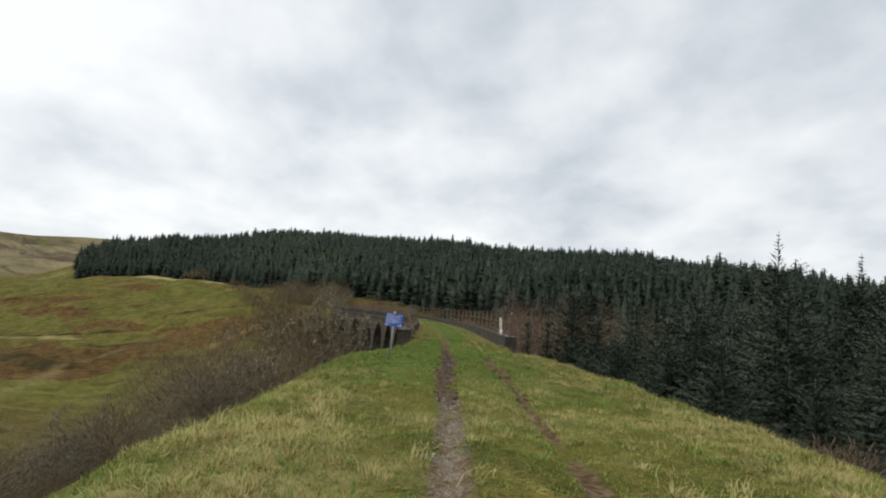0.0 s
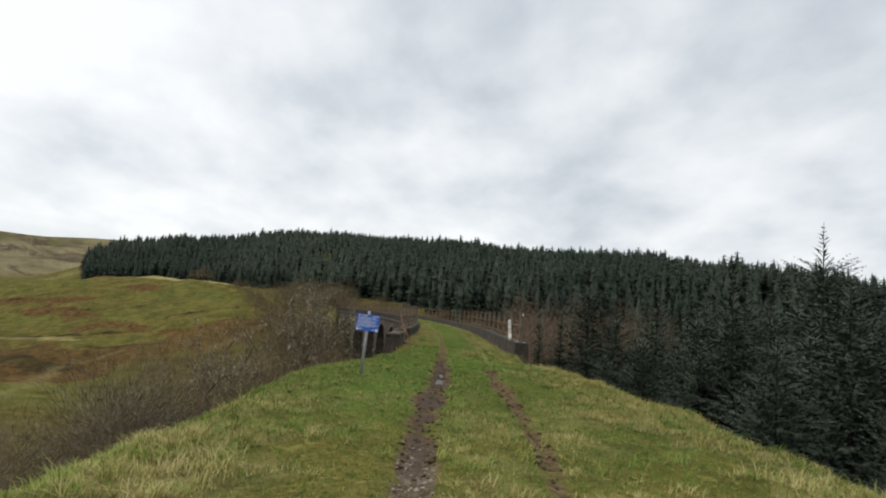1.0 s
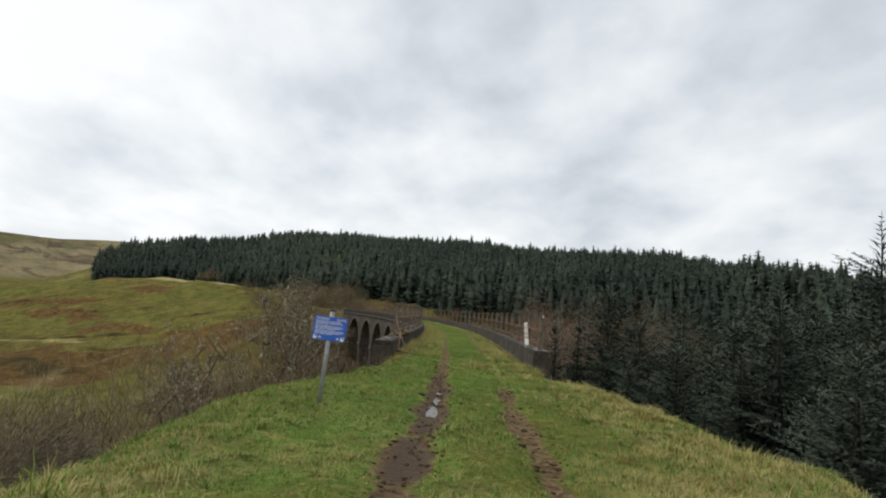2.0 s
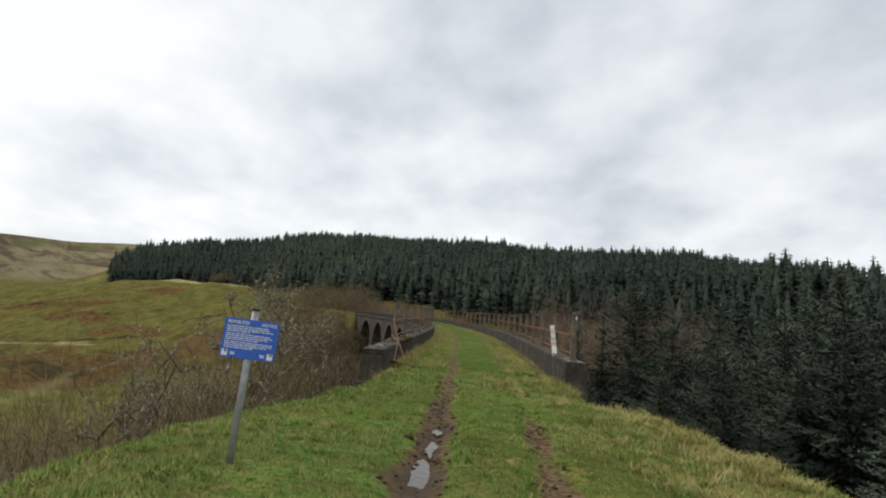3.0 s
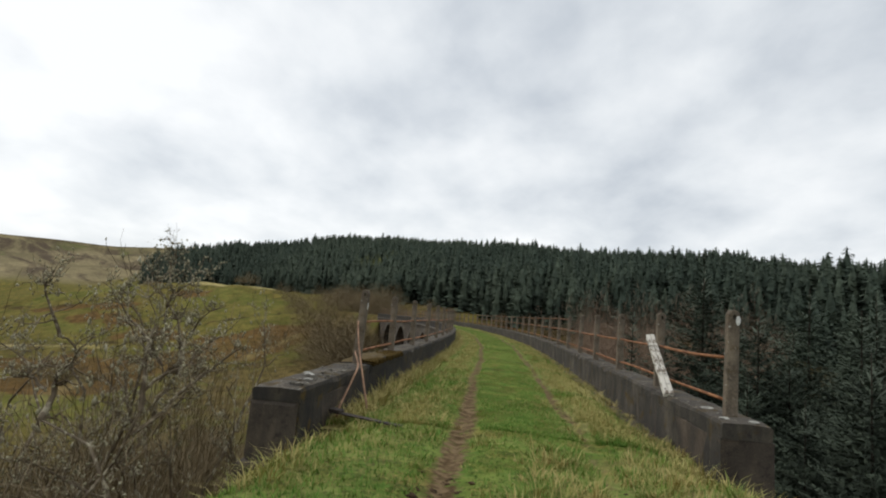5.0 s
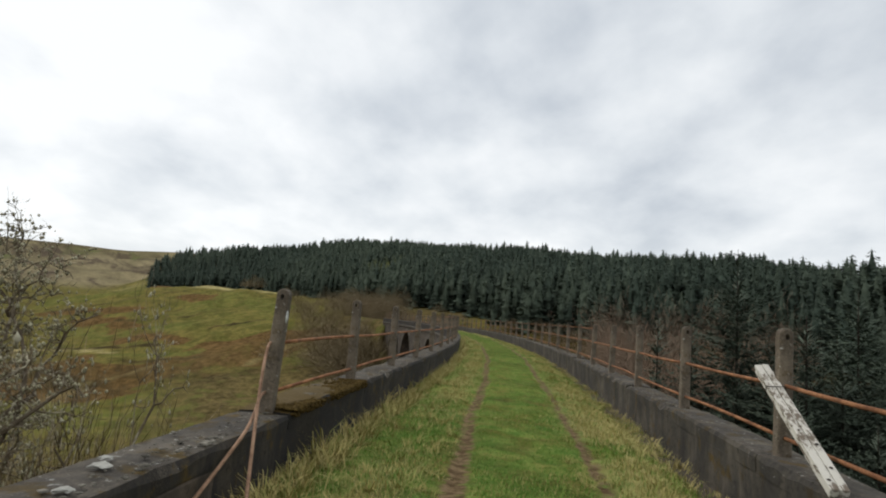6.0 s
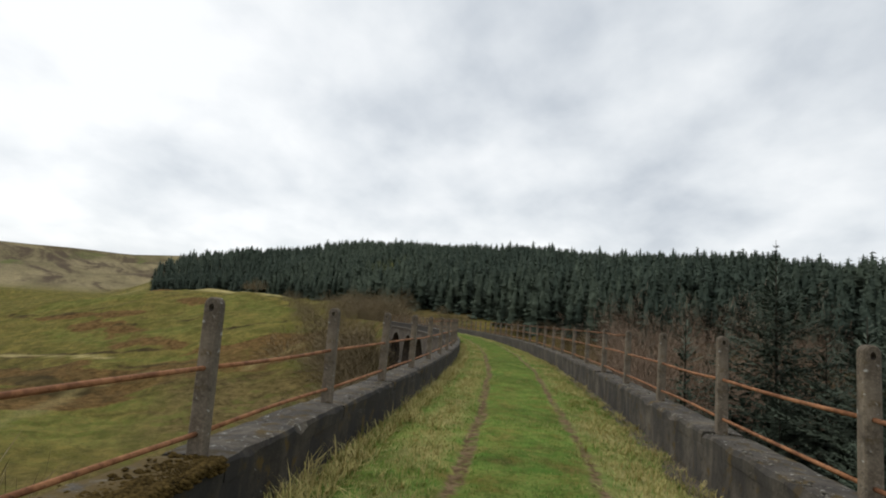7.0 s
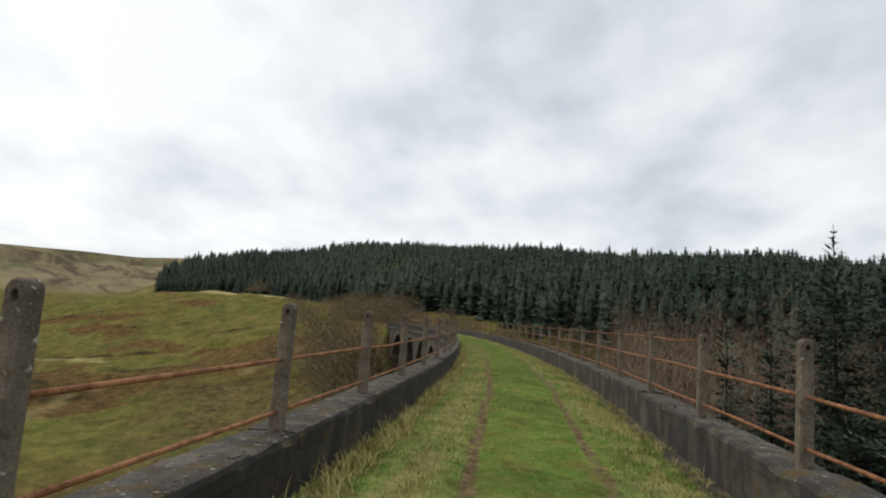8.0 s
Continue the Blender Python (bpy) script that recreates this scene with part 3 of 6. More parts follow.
def build_deck():
    ss = np.concatenate([np.arange(0.06, 40, 0.16), np.arange(40, END + 1, 0.6)])
    ls = np.arange(-2.22, 2.221, 0.12)
    gs, gl = np.meshgrid(ss, ls, indexing="ij")
    s, lat = gs.ravel(), gl.ravel()
    z = turf_z(s, lat) + 0.004
    p = np.array([tuple(at_line(a, b)) for a, b in zip(s, lat)])
    p[:, 2] = z
    nl = len(ls)
    i = (np.arange(len(ss) - 1)[:, None] * nl + np.arange(nl - 1)[None]).ravel()
    f = np.stack([i, i + 1, i + nl + 1, i + nl], 1)[:, ::-1]
    a, b = ruts(s, lat)
    one = np.zeros(len(s))
    straw = np.exp(-((lat - 1.45) / 0.42) ** 2) * 0.85 + 0.6 * np.exp(-((lat + 1.15) / 0.32) ** 2) + 0.5 * step(1.7, 2.2, np.abs(lat))
    straw = np.clip(straw * (0.75 + 1.6 * fbm(s * 0.8, lat * 0.8, 3, 101)), 0, 0.8)
    me = raw("deck_turf", p, f, M_GROUND, dict(mud=rut_mud(s, lat), grit=one, turf=one + 0.5, wet=one, lush=one, sward=step(2.3, 1.5, np.abs(lat)),
                                               bracken=one, heath=one, moor=one, pale=straw, litter=one), True)
    thing("deck_turf", "green and straw-coloured turf with two worn wheel tracks on the viaduct deck", "turf", kind="structure", me=me)


build_deck()


# ---- the viaduct ----
def strip_mesh(name, rows, mat, closed=True, ends=True):
    """A mesh from cross-sections of equal length, each a list of points."""
    bm = bmesh.new()
    vs = [[bm.verts.new(p) for p in r] for r in rows]
    n = len(rows[0])
    for a, b in zip(vs, vs[1:]):
        for j in range(n if closed else n - 1):
            k = (j + 1) % n
            bm.faces.new((a[j], a[k], b[k], b[j]))
    if ends and closed:
        bm.faces.new(vs[0][::-1])
        bm.faces.new(vs[-1])
    return from_bm(name, bm, mat)


ARCH_FIRST, ARCH_STEP, ARCH_COUNT, ARCH_R, CROWN = 17.0, 11.0, 9, 4.6, -1.75
viaduct = thing("viaduct", "long curved stone viaduct with round arches and tall piers", "viaduct", kind="structure")


def build_arcade():
    under = [(0.9, -7.0)]
    for k in range(ARCH_COUNT):
        c = ARCH_FIRST + k * ARCH_STEP
        spring = CROWN - ARCH_R
        foot = -26.0
        under += [(c - ARCH_R, foot if k else -14.0)]
        for i in range(17):
            w = math.pi * (1 - i / 16)
            under.append((c + ARCH_R * math.cos(w), spring + ARCH_R * math.sin(w)))
        under += [(c + ARCH_R, foot if k < ARCH_COUNT - 1 else -14.0)]
    under.append((END, -8.0))
    top = -0.62
    bm = bmesh.new()

    def quad(a, b, c, d):
        bm.faces.new([bm.verts.new(q) for q in (a, b, c, d)])

    W = 2.62
    for (s0, z0), (s1, z1) in zip(under, under[1:]):
        quad(at_line(s0, -W, z0), at_line(s0, W, z0), at_line(s1, W, z1), at_line(s1, -W, z1))
        if abs(s1 - s0) > 1e-6:
            n = max(1, int((s1 - s0) / 3))
            for i in range(n):
                a, b = i / n, (i + 1) / n
                sa, sb = s0 + (s1 - s0) * a, s0 + (s1 - s0) * b
                za, zb = z0 + (z1 - z0) * a, z0 + (z1 - z0) * b
                for q in (-W, W):
                    quad(at_line(sa, q, za), at_line(sb, q, zb), at_line(sb, q, top), at_line(sa, q, top))
                quad(at_line(sa, -W, top), at_line(sb, -W, top), at_line(sb, W, top), at_line(sa, W, top))
    bmesh.ops.remove_doubles(bm, verts=bm.verts, dist=0.0005)
    part("arcade", from_bm("arcade", bm, M_ARCADE), viaduct)
    for k in range(ARCH_COUNT):
        c, spring = ARCH_FIRST + k * ARCH_STEP, CROWN - ARCH_R
        for side in (-1, 1):
            rows = []
            for i in range(25):
                w = math.pi * (1 - i / 24)
                row = []
                for r, lat in ((ARCH_R - 0.02, 2.60), (ARCH_R - 0.02, 2.68), (ARCH_R + 0.6, 2.68), (ARCH_R + 0.6, 2.60)):
                    row.append(at_line(c + r * math.cos(w), side * lat, spring + r * math.sin(w)))
                rows.append(row)
            part("arch_ring", strip_mesh("arch_ring", rows, M_RING), viaduct, "dressed stone arch ring")
    for side in (-1, 1):
        rows = []
        for s in np.arange(1.0, END + 0.1, 2.5):
            rows.append([at_line(s, side * q, z) for q, z in ((2.62, -0.98), (2.80, -0.95), (2.84, -0.75), (2.62, -0.70))])
        part("string_course", strip_mesh("string_course", rows, M_RING), viaduct, "projecting stone string course")
    for k in range(ARCH_COUNT - 1):
        c = ARCH_FIRST + (k + 0.5) * ARCH_STEP
        w = ARCH_STEP / 2 - ARCH_R
        bm = box_bm(5.7, 2 * w + 0.35, 0.45, 0.04)
        me = from_bm("impost", bm, M_RING)
        part("impost", me, viaduct, "", Matrix.Translation(at_line(c, 0, CROWN - ARCH_R - 0.4)) @ pose(0, 0, 0, 0, 0, math.degrees(heading(c))))


build_arcade()

BAY_L, FIRST_L, LAT_L = 2.957, 2.54, -2.385
BAY_R, FIRST_R, LAT_R = 3.06, -0.12, 2.50


def build_parapet(side, name, start, first, bay, label):
    """Low wall with one coping block to a bay; joints under the posts."""
    inner, outer = (2.13, 2.68) if side < 0 else (2.25, 2.78)
    wall = thing(name, label, "parapet", kind="structure")
    cuts = [start] + [first + bay * k for k in range(60) if first + bay * k > start + 0.5 and first + bay * k < END] + [END]
    rows = []
    marks = [start + 0.03] + [q for q in np.arange(start + 0.4, 24, 0.4)] + [q for q in np.arange(24.5, END, 1.5)] + [END]
    for s in marks:
        j = 0.012 * math.sin(s * 2.7) + random.uniform(-0.006, 0.008)
        rows.append([at_line(s, side * (inner + 0.03 + j), -1.0), at_line(s, side * (inner + 0.016 + j), -0.16), at_line(s, side * (outer - 0.05), -0.16), at_line(s, side * (outer - 0.04), -1.0)])
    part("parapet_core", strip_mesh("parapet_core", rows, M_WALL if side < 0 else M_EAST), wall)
    for i, (a, b) in enumerate(zip(cuts, cuts[1:])):
        n = 16 if a < 24 else 5 if a < 45 else 2
        up = random.uniform(-0.015, 0.02)
        rows = []
        mossy = side < 0 and i == 1
        for k in range(n + 1):
            s = a + 0.012 + (b - a - 0.024) * k / n
            h = up + random.uniform(-0.006, 0.006) + (0.03 * math.sin(math.pi * k / n) if mossy else 0)
            e = 0.012 if k in (0, n) else 0.0
            chip = min(random.gammavariate(1.1, 0.014), 0.06) if n > 5 else random.uniform(0, 0.02)
            h -= 0.25 * chip
            rows.append([at_line(s, side * (inner + 0.012 + e), -0.165), at_line(s, side * (inner + 0.006 + e), -0.03 - chip + h), at_line(s, side * (inner + 0.022 + chip), h - e),
                         at_line(s, side * (inner + 0.27), h + 0.010 - e), at_line(s, side * (outer - 0.025), h - e - 0.006), at_line(s, side * outer, -0.04 + h), at_line(s, side * (outer - 0.01), -0.165)])
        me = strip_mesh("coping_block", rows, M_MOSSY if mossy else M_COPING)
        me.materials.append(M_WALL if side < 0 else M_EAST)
        # Steep faces take the darker wall concrete; flatter ones keep the coping's.
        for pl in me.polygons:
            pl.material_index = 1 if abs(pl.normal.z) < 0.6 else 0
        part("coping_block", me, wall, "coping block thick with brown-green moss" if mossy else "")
    return wall


build_parapet(-1, "parapet_west", -0.78, FIRST_L, BAY_L, "low dark concrete parapet with black streaks and lichened coping")
build_parapet(1, "parapet_east", -0.42, FIRST_R, BAY_R, "low grey concrete parapet with worn coping")


def build_moss():
    """Cushions of moss along the inner edge of one coping block."""
    rng = np.random.default_rng(41)
    n = 3800
    s = FIRST_L + 0.05 + (BAY_L - 0.1) * rng.random(n)
    lat = -2.105 - np.abs(rng.normal(0, 0.15, n))
    lump = step(-0.15, 0.25, fbm(s * 2.2, lat * 6, 3, 43))
    r = (0.007 + 0.015 * rng.random(n)) * (0.5 + lump)
    p = np.array([tuple(at_line(a, b)) for a, b in zip(s, lat)])
    p[:, 2] = 0.020 + 0.008 * lump - 0.07 * (lat > -2.15) * rng.random(n) ** 1.5
    octa = [(1, 0, 0), (0.3, 0.95, 0), (-0.8, 0.6, 0), (-0.8, -0.6, 0), (0.3, -0.95, 0), (0.05, 0, 0.62), (0, 0, -0.7)]
    fa = [(0, 1, 5), (1, 2, 5), (2, 3, 5), (3, 4, 5), (4, 0, 5), (1, 0, 6), (2, 1, 6), (3, 2, 6), (4, 3, 6), (0, 4, 6)]
    v, f = scatter_mesh(octa, fa, np.stack([p[:, 0], p[:, 1], p[:, 2], rng.uniform(0, 6.3, n), r * 1.3, r, r], 1))
    thing("moss", "brown-green moss cushions on the coping edge", "moss", kind="stuff", me=raw("moss", v, f, M_MOSS))


def build_abutment(side, start):
    inner, outer = (2.155, 2.70) if side < 0 else (2.27, 2.80)
    ob = thing("abutment", "dark stained stone abutment end under the parapet", "abutment", kind="structure")
    for name, y0, z0, z1, grow in (("end_block", start, -0.80, -0.165, 0.0), ("plinth", start - 0.07, -2.8, -0.80, 0.05)):
        bm = box_bm(outer - inner + 2 * grow, 2.2 - start, z1 - z0, 0.035, 0.012, seg=2)
        part(name, from_bm(name, bm, M_ARCADE), ob, "", Matrix.Translation((side * (inner + outer) / 2, y0 + (2.2 - start) / 2, z0)))


build_abutment(-1, -0.775)
build_abutment(1, -0.415)


# ---- posts and rails ----
def post_mesh():
    bm = bmesh.new()
    w, d, top, r = 0.062, 0.055, 1.2, 0.020
    cz = top - w
    N = 24
    out, hole = [], []
    for i in range(N):
        a = 2 * math.pi * i / N
        x, z = math.cos(a), math.sin(a)
        if z >= -0.01:
            out.append((x * w, cz + z * w))
        else:
            k = 1 / max(abs(x), abs(z))
            out.append((x * k * w, cz + z * k * w * 1.4))
        hole.append((x * r, cz - 0.02 + z * r * 1.5))
    rings = []
    ch = 0.012
    for y, sc in ((-d, 1 - ch / w), (-d + ch, 1.0), (d - ch, 1.0), (d, 1 - ch / w)):
        rings.append([bm.verts.new((x * sc, y, cz + (z - cz) * sc if z > cz else z)) for x, z in out])
    for a, b in zip(rings, rings[1:]):
        for j in range(N):
            k = (j + 1) % N
            zz = (a[j].co.z + a[k].co.z) / 2
            if zz > cz - w * 1.39:
                bm.faces.new((a[j], a[k], b[k], b[j]))
    hf = [bm.verts.new((x, -d, z)) for x, z in hole]
    hb = [bm.verts.new((x, d, z)) for x, z in hole]
    for j in range(N):
        k = (j + 1) % N
        bm.faces.new((rings[0][k], rings[0][j], hf[j], hf[k]))
        bm.faces.new((rings[3][j], rings[3][k], hb[k], hb[j]))
        bm.faces.new((hf[k], hf[j], hb[j], hb[k]))
    zc = cz - w * 1.4
    levels = [(zc, 1.0), (0.8, 1.01), (0.4, 1.03), (0.0, 1.06), (-0.08, 1.06)]
    prev = None
    for z, g in levels:
        ring = []
        for x, y in ((-w + ch, -d), (w - ch, -d), (w, -d + ch), (w, d - ch), (w - ch, d), (-w + ch, d), (-w, d - ch), (-w, -d + ch)):
            ring.append(bm.verts.new((x * g, y * g, z)))
        if prev:
            for j in range(8):
                k = (j + 1) % 8
                bm.faces.new((prev[j], prev[k], ring[k], ring[j]))
        prev = ring
    return from_bm("post", bm, M_POST)


POST = post_mesh()
RAIL_Z = (0.665, 0.185)


def build_fence(side, lat, first, bay, label):
    ob = thing("rail_fence", label, "fence")
    spots = [first + bay * k for k in range(60) if first + bay * k < END]
    spots[0] = max(spots[0], 0.0)
    tilt = []
    for i, s in enumerate(spots):
        tx, ty = random.gauss(0, 0.5), random.gauss(0, 0.6) + (2.6 if side < 0 and i == 0 else 0.0)
        m = Matrix.Translation(at_line(s, lat, -0.01)) @ pose(0, 0, 0, tx, ty, math.degrees(heading(s)) + random.gauss(0, 2))
        part("post", POST, ob, "", m)
        tilt.append(m)
    for i in range(len(spots) - 1):
        for z in RAIL_Z:
            a, b = tilt[i] @ Vector((0, 0, z)), tilt[i + 1] @ Vector((0, 0, z))
            pts = []
            bend = random.uniform(-0.03, 0.02)
            for k in range(6 if i < 12 else 3):
                q = k / (5 if i < 12 else 2)
                p = a.lerp(b, q)
                p.z += bend * math.sin(math.pi * q)
                pts.append(p)
            part("rail", tube_mesh("rail", pts, [0.019] * len(pts), M_RUST, 7 if i < 10 else 5), ob, "rusty orange tube rail")
        if i >= 5:
            a, b = tilt[i] @ Vector((0, 0, 1.10)), tilt[i + 1] @ Vector((0, 0, 1.10))
            mid = a.lerp(b, 0.5) - Vector((0, 0, 0.03 if i == 5 else 0.01))
            part("top_rod", tube_mesh("top_rod", [a, mid, b], [0.014] * 3, M_RUST, 5), ob, "thin rusty top rod")
    m = tilt[0]
    bm = bmesh.new()
    bmesh.ops.create_uvsphere(bm, u_segments=14, v_segments=8, radius=1)
    for q in bm.verts:
        q.co = Vector((q.co.x * 0.008, q.co.y * 0.027, q.co.z * 0.062)) if side < 0 else Vector((q.co.x * 0.026, q.co.y * 0.008, q.co.z * 0.055))
    off = Vector((0.064, -0.02, 0.93)) if side < 0 else Vector((0.040, -0.056, 1.08))
    part("reflector", from_bm("reflector", bm, M_REFLECT, True), ob, "small white oval reflector", m @ Matrix.Translation(off))
    return ob, tilt


fence_l, tilt_l = build_fence(-1, LAT_L, FIRST_L, BAY_L, "concrete-post fence with rusty tube rails, end rails bent down")
fence_r, tilt_r = build_fence(1, LAT_R, FIRST_R, BAY_R, "concrete-post fence with rusty tube rails")


def bent_rail(points):
    pts = []
    P = [Vector(p) for p in points]
    P = [P[0] * 2 - P[1]] + P + [P[-1] * 2 - P[-2]]
    for i in range(1, len(P) - 2):
        for k in range(5):
            t = k / 5
            a, b, c, d = P[i - 1:i + 3]
            pts.append(0.5 * ((2 * b) + (c - a) * t + (2 * a - 5 * b + 4 * c - d) * t * t + (3 * b - a - 3 * c + d) * t ** 3))
    pts.append(P[-2])
    part("bent_rail", tube_mesh("bent_rail", pts, [0.0145] * len(pts), M_BENT, 8), fence_l, "broken rusty rail bent to the ground")


bent_rail([(-2.40, 2.50, 0.665), (-2.37, 2.36, 0.60), (-2.22, 1.95, 0.28), (-1.88, 1.15, -0.30), (-1.80, 0.98, -0.46)])
bent_rail([(-2.40, 2.50, 0.185), (-2.36, 2.30, 0.165), (-2.22, 1.90, 0.10), (-2.105, 1.50, 0.02), (-2.08, 1.10, -0.14), (-2.04, 0.45, -0.38), (-2.02, 0.30, -0.46)])


# ---- loose things near the fences ----
def build_board():
    """A flaking white timber with a groove, leaning on the rail."""
    ob = thing("white_board", "flaking white-painted timber plank leaning on the fence rail", "plank")
    for name, x, wd in (("slat", -0.034, 0.064), ("slat", 0.034, 0.064)):
        bm = box_bm(wd, 0.045, 1.78 + (0.02 if x > 0 else 0.0), 0.006, 0.002)
        part(name, from_bm("slat", bm, M_FLAKED), ob, "", Matrix.Translation((x, 0, 0)))
    bm = box_bm(0.134, 0.03, 1.74, 0.004)
    part("backing", from_bm("backing", bm, M_FLAKED), ob, "", Matrix.Translation((0, 0.032, 0)))
    v, f = tube([(-0.085, -0.03, 1.36), (0.0, -0.04, 1.34), (0.085, -0.03, 1.37), (0.08, 0.06, 1.36), (-0.08, 0.06, 1.35), (-0.085, -0.03, 1.36)], [0.005] * 6, 5)
    part("wire_tie", raw("wire_tie", [tuple(q) for q in v], f, M_DARKMETAL), ob, "twisted wire tie")
    for hx, hz, hr in ((0.036, 0.52, 0.016), (-0.03, 0.70, 0.011), (0.03, 0.24, 0.013), (-0.036, 0.10, 0.015)):
        v, f = tube([(hx, -0.0265, hz), (hx, -0.018, hz)], [hr, hr], 9)
        part("bolt_hole", raw("bolt_hole", [tuple(q) for q in v] + [(hx, -0.0265, hz)], [(j, (j + 1) % 9, 18) for j in range(9)], M_DARKMETAL), ob, "dark rusty bolt hole")
    foot, head = Vector((2.29, 1.58, 0.03)), Vector((2.41, 3.20, 0.81))
    z = (head - foot).normalized()
    x = (Vector((1, -0.2, 0)) - z * Vector((1, -0.2, 0)).dot(z)).normalized()
    y = z.cross(x)
    ob.matrix_basis = Matrix.Translation(foot) @ Matrix((x, y, z)).transposed().to_4x4()


build_board()


def build_iron():
    ob = thing("iron_plate", "dark rusted iron strip lying in the grass", "scrap iron")
    bm = box_bm(0.95, 0.10, 0.018, 0.004, 0.003)
    part("strip", from_bm("strip", bm, M_DARKMETAL), ob)
    bm = box_bm(0.16, 0.12, 0.03, 0.006)
    part("lug", from_bm("lug", bm, M_DARKMETAL), ob, "", Matrix.Translation((-0.40, 0.0, 0.02)))
    ob.matrix_basis = pose(-1.62, 0.12, -0.43, 0, 3, -14)


build_iron()


def flake(x, y, z, size, squash=0.35):
    bm = bmesh.new()
    bmesh.ops.create_icosphere(bm, subdivisions=2, radius=size)
    for q in bm.verts:
        n = noise.noise(q.co * (2.2 / size) + Vector((x, y, 0)) * 7)
        q.co = Vector((q.co.x * (1 + n * 0.8), q.co.y * (0.8 + n), max(q.co.z * squash, -size * 0.12)))
    ob = thing("lichen_flake", "pale flake of lichened stone lying on the coping", "stone flake", "flakes on the coping", m=Matrix.Translation((x, y, z)),
               me=from_bm("lichen_flake", bm, M_CLOD))
    return ob


for fx, fy, fs in ((2.36, -0.20, 0.06), (2.62, -0.30, 0.05), (-2.28, -0.15, 0.05), (-2.42, 0.3, 0.06), (-2.5, 0.45, 0.045), (2.45, 0.55, 0.07), (-2.35, 4.3, 0.05)):
    flake(fx, fy, 0.012, fs)


# ---- notice sign ----
def letters(body, size, x, z, parent, bold=0.0):
    cu = bpy.data.curves.new("lettering", "FONT")
    cu.body, cu.size, cu.offset, cu.extrude = body, size, bold, 0.0006
    tmp = bpy.data.objects.new("lettering_tmp", cu)
    scene.collection.objects.link(tmp)
    me = bpy.data.meshes.new_from_object(tmp.evaluated_get(bpy.context.evaluated_depsgraph_get()))
    bpy.data.objects.remove(tmp)
    me.materials.append(M_WHITE)
    part("lettering", me, parent, "white capital letters " + body, Matrix.Translation((x, -0.0065, z)) @ pose(0, 0, 0, 90, 0, 0))


def build_sign():
    rng = random.Random(4)
    ob = thing("notice_sign", "blue bilingual notice board on a leaning grey metal post", "sign")
    base = gz(-2.38, -9.0)
    ob.matrix_basis = Matrix.Translation((-2.38, -9.0, base - 0.05)) @ pose(0, 0, 0, -4, 2.6, 6)
    L = 0.84 - base + 0.06
    part("post", tube_mesh("sign_post", [(0, 0, 0), (0, 0, L * 0.5), (0, 0, L)], [0.036] * 3, M_GALV, 16), ob, "galvanised steel tube post")
    part("cap", tube_mesh("sign_cap", [(0, 0, L - 0.004), (0, 0, L + 0.012), (0, 0, L + 0.02)], [0.042, 0.042, 0.034], M_DARKMETAL, 16), ob, "dark plastic post cap")
    H, W = 0.335, 0.475
    zc = 0.555 - base + 0.05
    bm = box_bm(W, 0.006, H, 0.002, base=False)
    board = part("board", from_bm("board", bm, M_BLUE), ob, "blue enamelled board with white writing", Matrix.Translation((0.0, -0.046, zc)) @ pose(0, 0, 0, 0, 1.0, 3) @ Matrix.Diagonal((1.14, 1, 1.17, 1)))
    for z in (-0.08, 0.08):
        bm = box_bm(0.10, 0.045, 0.03, 0.004, base=False)
        part("bracket", from_bm("bracket", bm, M_GALV), ob, "", Matrix.Translation((0, -0.026, zc + z)))
    letters("RHYBUDD", 0.040, -0.212, 0.122, board, 0.0006)
    letters("NOTICE", 0.036, 0.082, 0.122, board, 0.0006)

    def bar(x, z, w, h, mat=M_WHITE, nm="text_bar"):
        b = box_bm(w, 0.0012, h, 0, base=False)
        part(nm, from_bm(nm, b, mat), board, "", Matrix.Translation((x, -0.0042, z)))

    z = 0.102
    for i in range(12):
        full = rng.uniform(0.36, 0.42) if i % 4 != 3 else rng.uniform(0.2, 0.3)
        x = -0.212
        end = x + full
        while x < end - 0.02:
            w = min(rng.uniform(0.018, 0.055), end - x)
            bar(x + w / 2, z + rng.uniform(-0.0006, 0.0006), w, 0.0068)
            x += w + 0.007
        z -= 0.0158 if i % 4 != 3 else 0.021
    for sx in (-1, 1):
        bar(sx * 0.196, -0.130, 0.050, 0.052, M_WHITE, "emblem")
        b = box_bm(0.022, 0.0012, 0.016, 0, base=False)
        part("emblem_mark", from_bm("emblem_mark", b, M_DARKMETAL), board, "", Matrix.Translation((sx * 0.196 + 0.006, -0.0056, -0.116)))
        for k in range(2):
            bar(sx * 0.128, -0.124 - k * 0.014, 0.042 - 0.006 * k, 0.008)


build_sign()


# ---- puddle, gravel ----
def build_puddle(cx, cy, lx, ly, seed):
    rng = random.Random(seed)
    bm = bmesh.new()
    ring = []
    n = 64
    for i in range(n):
        a = 2 * math.pi * i / n
        d = Vector((math.cos(a), math.sin(a), 0))
        r = 0.95 + 0.5 * noise.noise(d * 1.1 + Vector((seed, 0, 0))) + 0.22 * noise.noise(d * 2.6 + Vector((0, seed, 0))) + rng.uniform(-0.03, 0.03)
        ring.append(bm.verts.new((math.cos(a) * lx * r, math.sin(a) * ly * r, 0)))
    bm.faces.new(ring)
    s, lat = np.array([cy]), np.array([cx])
    z = float(turf_z(s, lat)[0]) + 0.028
    thing("puddle", "muddy puddle reflecting the pale sky in the wheel track", "puddle", "puddles in the wheel track", me=from_bm("puddle", bm, M_WATER), m=Matrix.Translation((cx, cy, z)))


